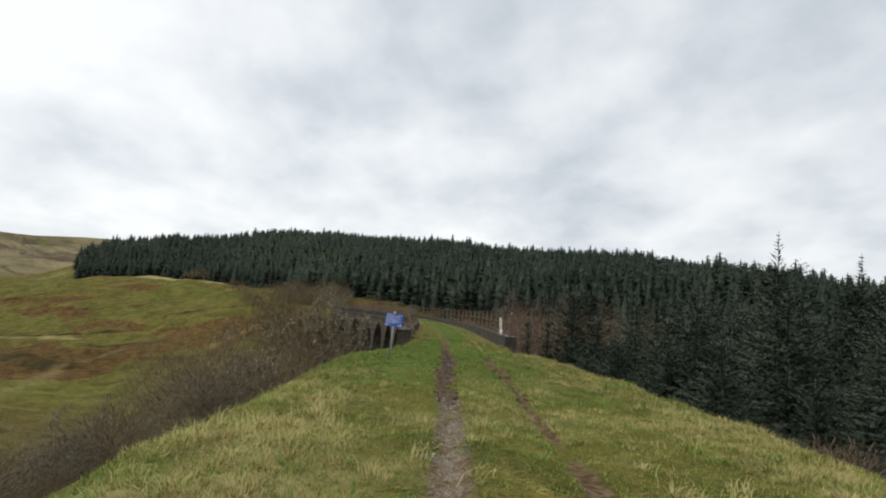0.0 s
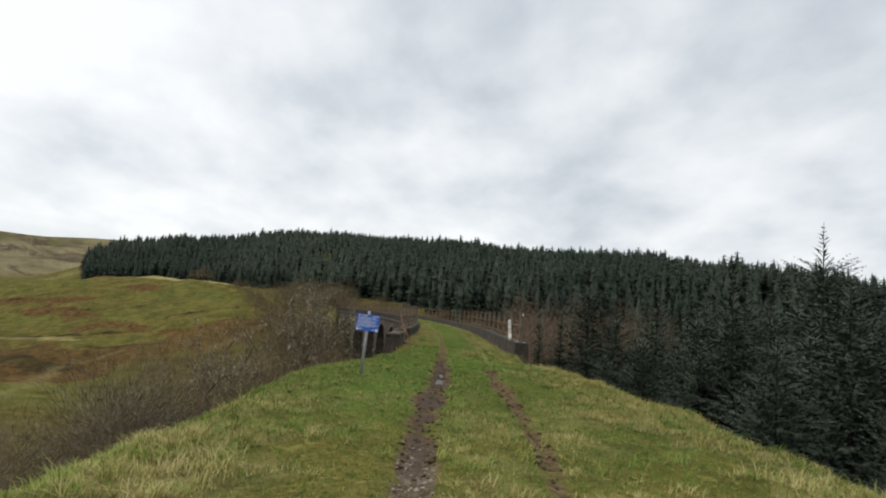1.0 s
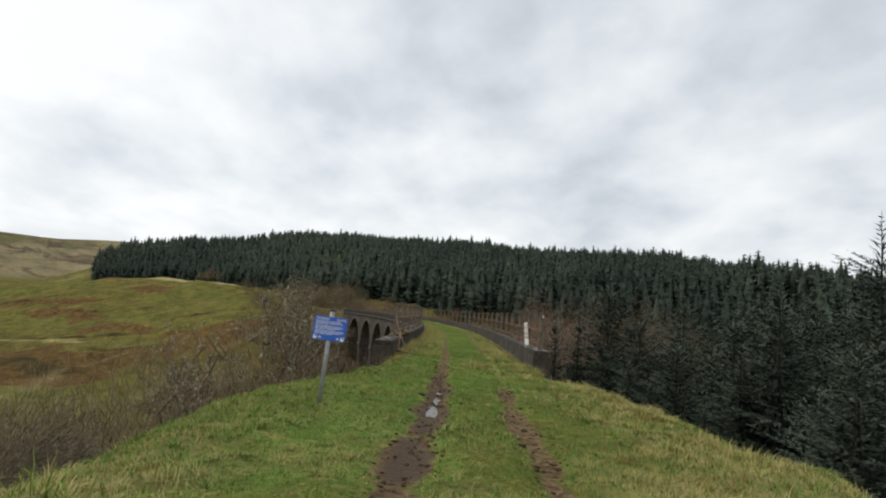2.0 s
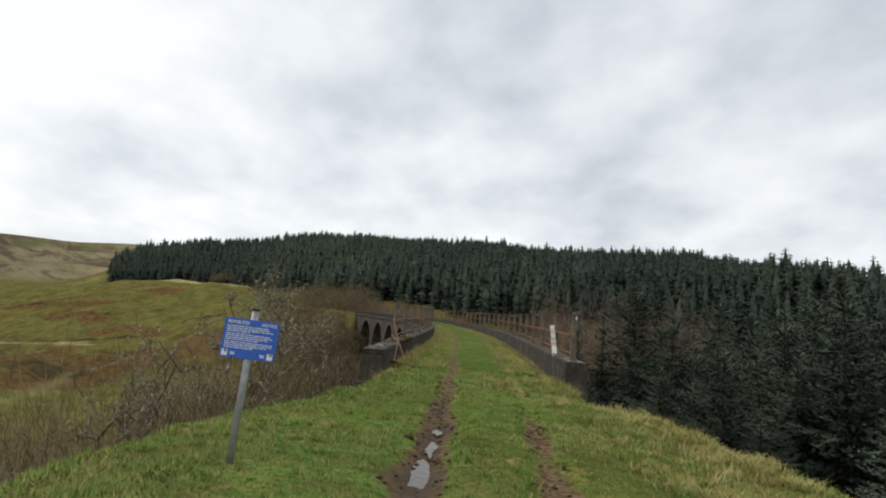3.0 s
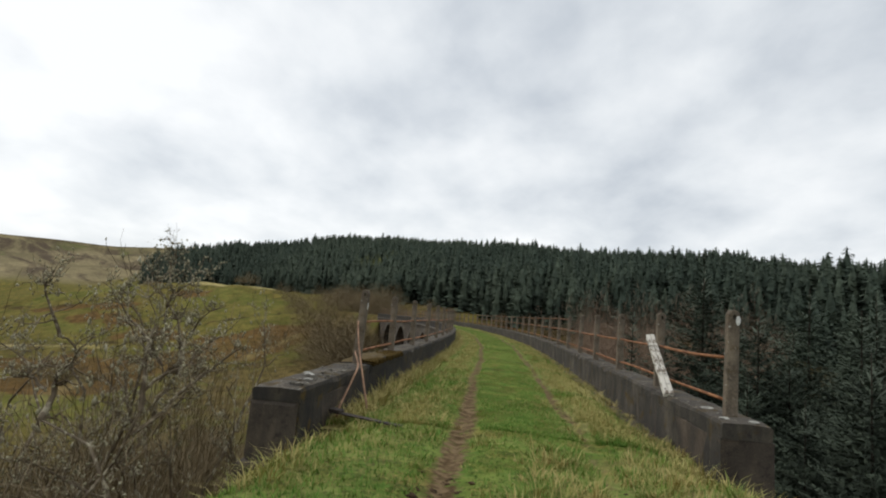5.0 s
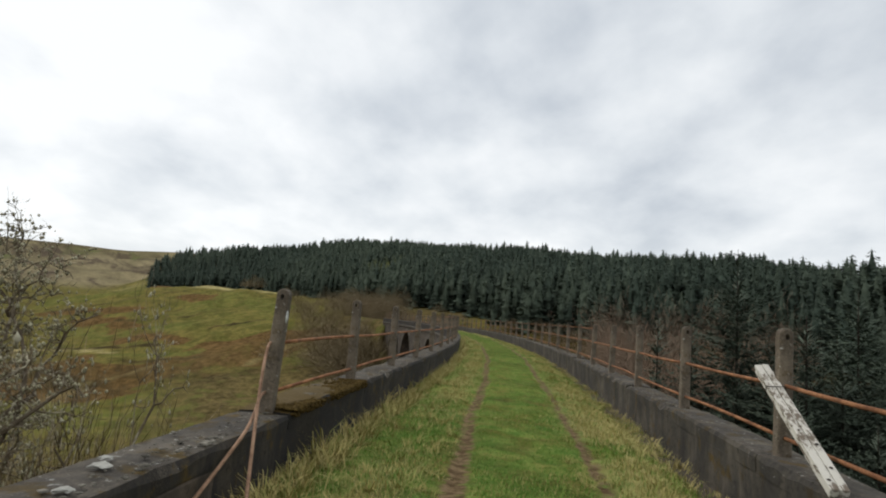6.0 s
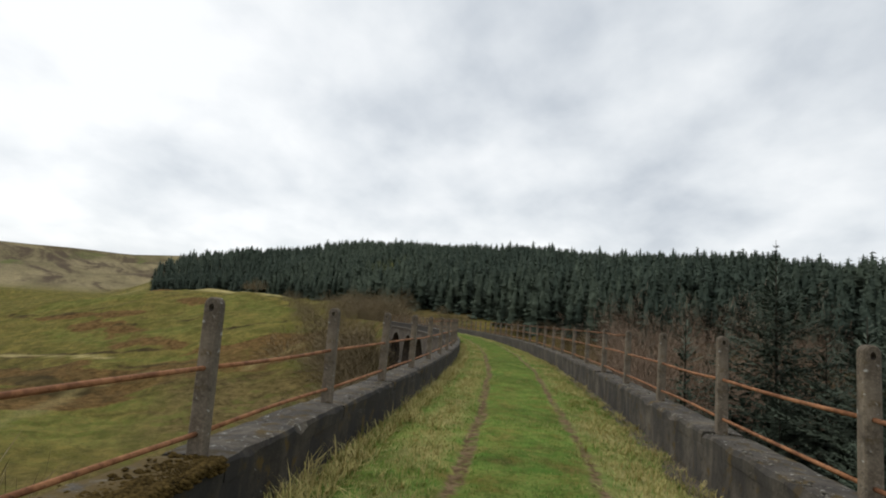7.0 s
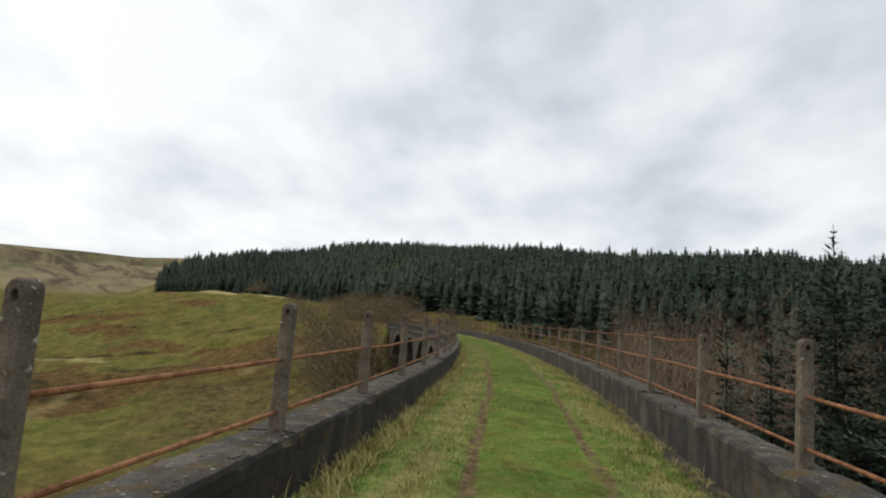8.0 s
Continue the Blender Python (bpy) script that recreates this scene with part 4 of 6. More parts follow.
for py, lx, ly, seed in ((-8.45, 0.12, 0.60, 3), (-7.35, 0.07, 0.42, 5), (-6.3, 0.07, 0.26, 8)):
    build_puddle(float(rut_left(py)), py, lx, ly, seed)


def scatter_mesh(verts, faces, places):
    """One mesh of many copies; places: rows of x, y, z, turn, sx, sy, sz."""
    verts = np.asarray(verts, float)
    n, k = len(places), len(verts)
    c, s = np.cos(places[:, 3])[:, None], np.sin(places[:, 3])[:, None]
    vx, vy, vz = verts[None, :, 0] * places[:, 4:5], verts[None, :, 1] * places[:, 5:6], verts[None, :, 2] * places[:, 6:7]
    x, y = vx * c - vy * s + places[:, 0:1], vx * s + vy * c + places[:, 1:2]
    v = np.stack([x, y, vz + places[:, 2:3]], 2).reshape(-1, 3)
    f = (np.asarray(faces)[None] + (np.arange(n) * k)[:, None, None]).reshape(-1, len(faces[0]))
    return v, f


def build_gravel():
    rng = np.random.default_rng(7)
    n = 2600
    y = rng.uniform(-29, -15.5, n) - rng.exponential(1.0, n)
    cl = rut_left(y)
    x = cl + np.clip(rng.normal(0, 0.10, n), -0.19, 0.19)
    z = turf_z(y, x)
    size = rng.gamma(3, 0.0042, n) + 0.005
    octa = [(1, 0, 0), (0, 1, 0), (-1, 0, 0), (0, -1, 0), (0.1, 0.1, 0.7), (0, 0, -0.5)]
    fa = [(0, 1, 4), (1, 2, 4), (2, 3, 4), (3, 0, 4), (1, 0, 5), (2, 1, 5), (3, 2, 5), (0, 3, 5)]
    p = np.stack([x, y, z, rng.uniform(0, 6.3, n), size * rng.uniform(0.7, 1.3, n), size, size * rng.uniform(0.6, 1.1, n)], 1)
    v, f = scatter_mesh(octa, fa, p)
    thing("gravel", "loose grey gravel in the wheel track", "gravel", kind="stuff", me=raw("gravel", v, f, M_STONE))


def build_clods():
    """Kicked-up mud along both wheel tracks."""
    rng = np.random.default_rng(17)
    n = 900
    y = rng.uniform(-17, -1.5, n)
    right = rng.random(n) < 0.35
    x = np.where(right, rut_right(y), rut_left(y)) + rng.normal(0, 0.17, n)
    size = rng.gamma(2.5, 0.0065, n) + 0.006
    lump = [(1, 0, 0), (0.2, 0.9, 0.1), (-0.8, 0.5, 0), (-0.7, -0.7, 0.1), (0.4, -0.9, 0), (0.1, 0.1, 0.6), (0, 0, -0.6)]
    fa = [(0, 1, 5), (1, 2, 5), (2, 3, 5), (3, 4, 5), (4, 0, 5), (1, 0, 6), (2, 1, 6), (3, 2, 6), (4, 3, 6), (0, 4, 6)]
    keep = rut_mud(y, x) > 0.12
    p = np.stack([x, y, ground_z(x, y) + 0.004, rng.uniform(0, 6.3, n), size * 1.3, size, size], 1)[keep]
    v, f = scatter_mesh(lump, fa, p)
    thing("mud_clods", "small clods of brown mud along the wheel tracks", "mud", kind="stuff", me=raw("mud_clods", v, f, M_MUD))


def build_crumbs():
    """Crumbled concrete and lichen scraps on the copings."""
    rng = np.random.default_rng(57)
    n = 2600
    left = rng.random(n) < 0.6
    s = -0.6 + 26 * rng.random(n) ** 1.4
    lump = fbm(s * 1.3, np.where(left, 0.0, 9.0), 3, 58)
    edge = np.abs(rng.normal(0, 0.13, n))
    lat = np.where(left, -(2.16 + edge), 2.28 + edge)
    keep = (rng.random(n) < 0.45 + 1.6 * lump) & (edge < 0.42)
    s, lat = s[keep], lat[keep]
    n = len(s)
    p = np.array([tuple(at_line(a, b)) for a, b in zip(s, lat)])
    r = rng.gamma(2.0, 0.0045, n) + 0.004
    chunk = [(1, 0, 0), (0.2, 0.9, 0.1), (-0.8, 0.5, 0), (-0.7, -0.7, 0.1), (0.4, -0.9, 0), (0.1, 0.1, 0.55), (0, 0, -0.6)]
    fa = [(0, 1, 5), (1, 2, 5), (2, 3, 5), (3, 4, 5), (4, 0, 5), (1, 0, 6), (2, 1, 6), (3, 2, 6), (4, 3, 6), (0, 4, 6)]
    v, f = scatter_mesh(chunk, fa, np.stack([p[:, 0], p[:, 1], 0 * s + 0.008, rng.uniform(0, 6.3, n), r * 1.4, r, r * 0.8], 1))
    thing("coping_crumbs", "crumbled concrete and moss scraps along the coping", "rubble", kind="stuff", me=raw("coping_crumbs", v, f, M_CRUMB))


build_gravel()
build_clods()
build_moss()
build_crumbs()


# ---- conifers ----
def conifer_mesh(name, H, R, seed, gap, pitch, width, full=0.9, leader=1.1):
    """A spruce: whorls of arching boughs, each a flat feather of side twigs with paler ends; a thin leader with short upswept arms. Returns the crown and trunk meshes."""
    rng = np.random.default_rng(seed)
    P, hue, tip, nrm = [], [], [], []
    z, top = 0.4, H - leader
    # the dense inner twigs that close the crown towards the trunk
    n = int(420 * top * (0.5 + 0.25 * R))
    q = 1 - np.sqrt(rng.random(n))
    out = (R * (1 - q) ** full + 0.05) * rng.uniform(0.06, 0.56, n)
    a = rng.uniform(0, 6.283, n)
    base = np.stack([out * np.cos(a), out * np.sin(a), 0.15 + q * (top - 0.5)], 1)
    d = np.stack([np.cos(a), np.sin(a), rng.normal(-0.25, 0.5, n)], 1) + rng.normal(0, 0.3, (n, 3))
    d *= (rng.uniform(0.16, 0.34, n) * (1 - 0.6 * q))[:, None]
    w = np.cross(d, rng.normal(0, 1, (n, 3)))
    w *= (0.25 * np.linalg.norm(d, axis=1) / np.maximum(np.linalg.norm(w, axis=1), 1e-6))[:, None]
    P.append(np.stack([base, base + 0.5 * d + w, base + d, base + 0.5 * d - w], 1).reshape(-1, 3))
    hue.append(np.repeat(rng.uniform(0.0, 0.35, n), 4))
    tip.append(np.zeros(4 * n))
    nrm.append(np.repeat(np.stack([np.cos(a), np.sin(a), 0.15 + 0 * a], 1) + rng.normal(0, 0.3, (n, 3)), 4, axis=0))
    while z < top:
        q = z / H
        for b in range(int(rng.integers(9, 13))):
            z0 = z + rng.uniform(-0.4, 0.4) * gap
            L = (R * (1 - q) ** full + 0.16) * rng.uniform(0.62, 1.15)
            a = rng.uniform(0, 6.283)
            rise, droop = 0.85 * q - 0.16 + rng.normal(0, 0.09), 0.62 * (1 - q) + 0.10
            m = max(4, int(L / pitch))
            t = np.repeat((np.arange(m) + rng.random(m) * 0.7 + 0.15) / m, 3)
            n = len(t)
            side = np.tile((1.0, -1.0, 0.25), m)
            hang = np.tile((0.0, 0.0, 1.0), m)
            spine = np.stack([L * t, 0 * t, z0 + L * (rise * t - droop * t * t + 0.42 * droop * t ** 3)], 1)
            ang = side * np.radians(62 - 34 * t + rng.normal(0, 9, n))
            reach = np.minimum(0.11 * L + 0.09, 0.36) * (1.08 - t) ** 0.55 * rng.uniform(0.7, 1.3, n)
            d = np.stack([np.cos(ang), np.sin(ang), -0.30 + 0.55 * q + 0.25 * t - 0.6 * hang * (1 - 0.6 * q) + rng.normal(0, 0.2, n)], 1)
            d /= np.linalg.norm(d, axis=1)[:, None]
            across = np.stack([-np.sin(ang), np.cos(ang), rng.normal(0, 0.5, n)], 1)
            w = (width * (0.55 + 0.8 * reach))[:, None] * across
            mid, end = spine + d * reach[:, None] * 0.55, spine + d * reach[:, None]
            quad = np.stack([spine, mid + w, end, mid - w], 1).reshape(-1, 3)
            ca, sa = math.cos(a), math.sin(a)
            P.append(np.stack([quad[:, 0] * ca - quad[:, 1] * sa, quad[:, 0] * sa + quad[:, 1] * ca, quad[:, 2]], 1))
            hue.append(np.repeat(np.clip(rng.uniform(0.05, 0.75) + rng.normal(0, 0.15, n), 0, 1), 4))
            pale = np.clip((t - 0.45) * 1.7, 0, 1) * rng.random(n) ** 0.7 * rng.uniform(0.2, 0.8)
            tip.append(np.stack([pale * 0.2, pale * 0.7, pale, pale * 0.7], 1).ravel())
            up = np.stack([ca * (0.25 + 0.5 * t), sa * (0.25 + 0.5 * t), np.full(n, 0.75)], 1) + rng.normal(0, 0.22, (n, 3))
            nrm.append(np.repeat(up, 4, axis=0))
        z += gap * rng.uniform(0.75, 1.25)
    z = top - 0.2
    while z < H - 0.05:
        f = (H - z) / (leader + 0.2)
        for j in range(6):
            a, L = rng.uniform(0, 6.28), (0.07 + 0.55 * f) * rng.uniform(0.6, 1.2)
            c, sn, w = math.cos(a), math.sin(a), 0.030
            e = np.array([c * L, sn * L, z + L * rng.uniform(0.35, 0.8)])
            o = np.array([0, 0, z])
            P.append(np.array([o, (o + e) / 2 + (-sn * w, c * w, 0.01), e, (o + e) / 2 + (sn * w, -c * w, -0.01)]))
            hue.append(np.full(4, 0.6))
            tip.append(np.array([0.1, 0.4, 0.6, 0.4]))
            nrm.append(np.tile((c * 0.6, sn * 0.6, 0.6), (4, 1)))
        z += 0.15
    P, hue, tip, nrm = np.concatenate(P), np.concatenate(hue), np.concatenate(tip), np.concatenate(nrm)
    nrm /= np.linalg.norm(nrm, axis=1)[:, None]
    F = np.arange(len(P)).reshape(-1, 4)
    g = np.cross(P[F[:, 1]] - P[F[:, 0]], P[F[:, 3]] - P[F[:, 0]])
    flip = (g * nrm[F[:, 0]]).sum(1) < 0
    F[flip] = F[flip][:, ::-1]
    crown = leafy(raw(name + "_crown", P, F, M_SPRUCE, dict(hue=hue, tip=tip)), nrm)
    trunk = tube_mesh(name + "_trunk", [(0, 0, -1.0), (0, 0, H * 0.5), (0, 0, H - leader), (0, 0, H + 0.1)], [0.011 * H, 0.006 * H, 0.022, 0.007], M_TRUNK, 7)
    return crown, trunk


def conifer(label, crown, trunk, m, group):
    ob = thing("conifer", label, "conifer", group, m=m)
    part("trunk", trunk, ob)
    part("crown", crown, ob)
    return ob


def plant_conifers():
    rng = random.Random(12)
    near = [conifer_mesh("spruce", 13.0, 4.8, 20 + i, 0.29, 0.085, 0.029, 0.74, 0.9) for i in range(4)]
    slim = conifer_mesh("slim_spruce", 15.0, 5.3, 31, 0.30, 0.10, 0.032, 0.76, 1.6)
    light = [conifer_mesh("light_spruce", 13.0, 4.8, 40 + i, 0.33, 0.125, 0.040, 0.74, 0.9) for i in range(3)]
    thin = [conifer_mesh("young_spruce", 13.0, 2.5, 50 + i, 0.40, 0.14, 0.050, 0.85, 1.3) for i in range(2)]

    def put(kind, x, y, top, label, group, sink=0.3):
        g = gz(x, y) - sink
        s = (top - g) / kind[2]
        m = Matrix.Translation((x, y, g)) @ pose(0, 0, 0, rng.gauss(0, 0.2), rng.gauss(0, 0.2), rng.uniform(0, 360)) @ Matrix.Diagonal((s * rng.uniform(0.9, 1.1), s * rng.uniform(0.9, 1.1), s, 1))
        conifer(label, kind[0], kind[1], m, group)

    near = [(*q, 13.0) for q in near]
    light = [(*q, 13.0) for q in light]
    thin = [(*q, 13.0) for q in thin]
    slim = (*slim, 15.0)
    G = "spruces beside the viaduct"
    lab = "dense dark blue-green spruce with drooping branches on the slope"
    for x, y, top in ((23.9, 14.9, 8.6), (30.5, 15.3, 7.5), (13.9, 34.6, 6.6), (34.0, 16.5, 7.0)):
        put(slim, x, y, top, "tall thin-topped spruce standing above its neighbours", G)
    hero = [(15.4, 33.0, 1.8), (14.6, 28.0, 2.4), (20.3, 34.0, 4.3), (20.6, 29.0, 2.8), (16.4, 28.2, 0.2), (17.6, 22.0, 0.4), (23.2, 19.5, 3.2),
            (16.0, 14.5, 0.6), (19.5, 9.0, 2.0), (15.0, 6.0, -0.8), (22.5, 3.0, 3.0), (17.0, 0.0, -0.5), (21.0, -5.0, 1.8), (16.5, -8.5, -0.8), (24.0, -9.5, 3.0),
            (20.0, -14.0, 1.0), (27.0, 9.0, 4.2), (28.0, 24.0, 4.6), (26.0, 31.0, 4.6), (13.0, 19.5, -1.6), (12.5, 11.0, -2.4), (25.5, -2.5, 3.6), (12.8, 25.0, -1.2), (30.0, 15.0, 4.8),
            (29.0, -15.0, 3.6), (30.0, 2.0, 4.5), (27.0, 38.0, 4.6), (12.0, 3.5, -3.4), (13.5, -4.5, -2.8)]
    for i, (x, y, top) in enumerate(hero):
        put(near[i % 4] if x < 17.8 else light[i % 3], x, y, top, lab, G)
    for x, y, top in ((9.0, 34.0, 2.2), (11.3, 35.2, 2.5), (17.5, 58.0, 0.8), (21.0, 66.0, 1.6), (13.5, 52.0, -1.2), (26.0, 70.0, 1.4), (30.0, 60.0, 2.2), (16.0, 74.0, 0.0), (11.0, 46.0, -3.0), (33.0, 76.0, 2.6)):
        put(thin[int(x) % 2], x, y, top, "young pale-tipped spruce among bare brown scrub", "young spruces in the scrub")
    for x, y, top in ((9.6, 30.0, -3.6), (12.0, 37.0, -2.0), (10.4, 34.5, -2.6), (8.4, 24.0, -4.6), (12.6, 31.5, -0.6)):
        put(near[int(x) % 4], x, y, top, lab, G)
    x = 8.5
    while x < 36:
        y = -26.0
        while y < 46:
            px, py = x + rng.uniform(-1.4, 1.4), y + rng.uniform(-1.4, 1.4)
            y += 5.0
            if (px < 15 and py > 36) or any(abs(px - q[0]) + abs(py - q[1]) < 2.6 for q in hero):
                continue
            inside = px - float(np.interp(py, (-25, 0, 12, 20, 30, 40, 46), (6, 7, 8.5, 10.5, 13.5, 17, 20)))
            if inside < 0:
                continue
            top = float(np.interp(inside, (0, 3, 6, 12, 25), (-4.4, -1.2, 2.0, 3.4, 3.8))) + rng.gauss(0, 1.1)
            kind = near[rng.randint(0, 3)] if px < 14.5 and -12 < py < 40 else light[rng.randint(0, 2)]
            put(kind, px, py, top, lab, G)
        x += 4.6 if x < 19 else 6.5
    n = 0
    while n < 22:
        x, y = rng.uniform(34, 90), rng.uniform(-40, 110)
        if y > 46 and x < 40:
            continue
        n += 1
        put(light[n % 3], x, y, gz(x, y) + rng.uniform(12.5, 16.0), "dark spruce in the plantation below the viaduct", "plantation spruces")


plant_conifers()


# ---- the plantation on the hill ----
def far_tree(seed, tiers, fans, low):
    """A spruce one metre high: a dark core, tiers of drooping fans of branches and a thin leader; only what is above low."""
    rng = np.random.default_rng(seed)
    V, F, N, tip = [(0, 0, 0.95)], [], [(0, 0, 1)], [0.0]
    for ring, q in enumerate((0.72, 0.40, 0.06)):
        q = low + (1 - low) * q
        for i in range(6):
            a, r = i * 1.0472 + ring * 0.5 + rng.normal(0, 0.15), 0.095 * (1 - q) ** 0.85 * rng.uniform(0.7, 1.2)
            V.append((r * math.cos(a), r * math.sin(a), q + rng.normal(0, 0.02)))
            N.append((0.4 * math.cos(a), 0.4 * math.sin(a), 0.8))
            tip.append(0.0)
    F += [(0, 1 + i, 1 + (i + 1) % 6) for i in range(6)]
    for ring in range(2):
        b = 1 + ring * 6
        for i in range(6):
            k = (i + 1) % 6
            F += [(b + i, b + 6 + i, b + k), (b + k, b + 6 + i, b + 6 + k)]
    for k in range(tiers):
        q0 = low + (0.97 - low) * (k + rng.random() * 0.7) / tiers
        turn = rng.uniform(0, 6.28)
        n = max(3, int(round(fans * (1 - 0.55 * (q0 - low) / (1 - low)))))
        for i in range(n):
            q = q0 + rng.normal(0, 0.012)
            a = turn + 6.283 * (i + rng.normal(0, 0.22)) / n
            r = (0.168 * (1 - q) ** 0.74 + 0.010) * rng.uniform(0.6, 1.2)
            c, sn = math.cos(a), math.sin(a)
            w = r * rng.uniform(0.20, 0.36) + 0.004
            drop = r * rng.uniform(-0.25, 0.55) - 0.25 * r * q
            roll = rng.normal(0, 0.25) * w
            k0 = len(V)
            V += [(0.2 * r * c, 0.2 * r * sn, q + 0.02), (0.78 * r * c - w * sn, 0.78 * r * sn + w * c, q - drop - roll), (r * c, r * sn, q - drop * 0.75), (0.78 * r * c + w * sn, 0.78 * r * sn - w * c, q - drop + roll)]
            nn = np.array((c * 0.42, sn * 0.42, 0.85)) + rng.normal(0, 0.22, 3)
            N += [tuple(nn)] * 4
            light = rng.random() ** 2 * 0.5
            tip += [0.0, light * 0.6, light, light * 0.6]
            F += [(k0, k0 + 1, k0 + 2), (k0, k0 + 2, k0 + 3)]
    for a in (0.0, 2.1, 4.2):
        c, sn, k0 = math.cos(a), math.sin(a), len(V)
        V += [(0.012 * c, 0.012 * sn, 0.88), (-0.012 * sn, 0.012 * c, 0.88), (0, 0, 1.0)]
        N += [(c, sn, 0.5)] * 3
        tip += [0.1] * 3
        F += [(k0, k0 + 1, k0 + 2)]
    V, F, N = np.array(V), np.array(F), np.array(N, float)
    g = np.cross(V[F[:, 1]] - V[F[:, 0]], V[F[:, 2]] - V[F[:, 0]])
    flip = (g * (N[F[:, 0]] + N[F[:, 1]] + N[F[:, 2]])).sum(1) < 0
    F[flip] = F[flip][:, ::-1]
    return V, F, N / np.linalg.norm(N, axis=1)[:, None], np.array(tip)


def plant_forest():
    rng = np.random.default_rng(5)
    xs, ys = np.meshgrid(np.arange(-290, 240, 3.8), np.arange(-10, 470, 3.8))
    x = xs.ravel() + rng.uniform(-2.0, 2.0, xs.size)
    y = ys.ravel() + rng.uniform(-2.0, 2.0, xs.size)
    rim = forest_edge(x) + 12 * fbm(x * 0.04, y * 0.04, 3, 85)
    edge = y - rim
    az, off = np.degrees(np.arctan2(x, y + 5)), np.hypot(x, y)
    crest = hill_crest(az)[0]
    keep = (edge > 0) & (off < crest + 16) & (np.abs(az) < 46) & (az > -33.5 + 0.6 * fbm(off * 0.05, off * 0.01, 2, 86)) & (x > np.where(y < 220, 42 - 0.9 * (y - 70), -300))
    keep &= rng.random(len(x)) < 0.93
    x, y, edge, off, crest = x[keep], y[keep], edge[keep], off[keep], crest[keep]
    z = ground_z(x, y)
    hgt = rng.normal(14.0, 1.0, len(x)) * (1 + 0.22 * fbm(x * 0.022, y * 0.022, 3, 81)) * np.interp(x, (-250, 0, 60, 150), (1.0, 1.0, 0.98, 0.9))
    hgt *= 0.74 + 0.26 * step(0, 45, edge)
    tall = rng.random(len(x)) > 0.975
    hgt[tall] *= 1.16
    wd = rng.uniform(1.45, 2.05, len(x))
    young = 2.0 * np.exp(-((x - 10) / 34) ** 2 - ((y - 388) / 30) ** 2) + 1.6 * np.exp(-((x + 61) / 5) ** 2 - ((y - 262) / 10) ** 2)
    hgt *= 1 - 0.25 * np.clip(young, 0, 1)
    V, F, H, T, N = [], [], [], [], []
    k0 = 0
    front = (edge < 34) | (x > 55)
    for i in range(10):
        tv, tf, tn, tt = far_tree(60 + i, 17, 9, 0.02) if i < 5 else far_tree(60 + i, 9, 8, 0.40)
        m = (front if i < 5 else ~front) & (np.arange(len(x)) % 5 == i % 5)
        c = int(m.sum())
        p = np.stack([x[m], y[m], z[m] - 0.3, rng.uniform(0, 6.3, c), hgt[m] * wd[m], hgt[m] * wd[m], hgt[m]], 1)
        v, f = scatter_mesh(tv, tf, p)
        V.append(v)
        N.append(scatter_mesh(tn, tf, p * np.array([0, 0, 0, 1, 0, 0, 0]) + np.array([0, 0, 0, 0, 1, 1, 1]))[0])
        F.append(f + k0)
        k0 += len(v)
        tone = np.clip(rng.normal(0.42, 0.28, c) + 1.1 * fbm(x[m] * 0.02, y[m] * 0.02, 3, 91), 0, 1)
        H.append((tone[:, None] + 0.5 * tt[None] + rng.normal(0, 0.10, (c, len(tv)))).clip(0, 1).ravel())
        T.append(np.repeat(np.clip(young[m], 0, 0.85), len(tv)))
    me = raw("spruce_forest", np.concatenate(V), np.concatenate(F), M_FOREST, dict(hue=np.concatenate(H), tip=np.concatenate(T)))
    leafy(me, np.concatenate(N))
    thing("spruce_forest", "dense dark-green spruce plantation covering the hill", "forest", kind="stuff", me=me)


plant_forest()


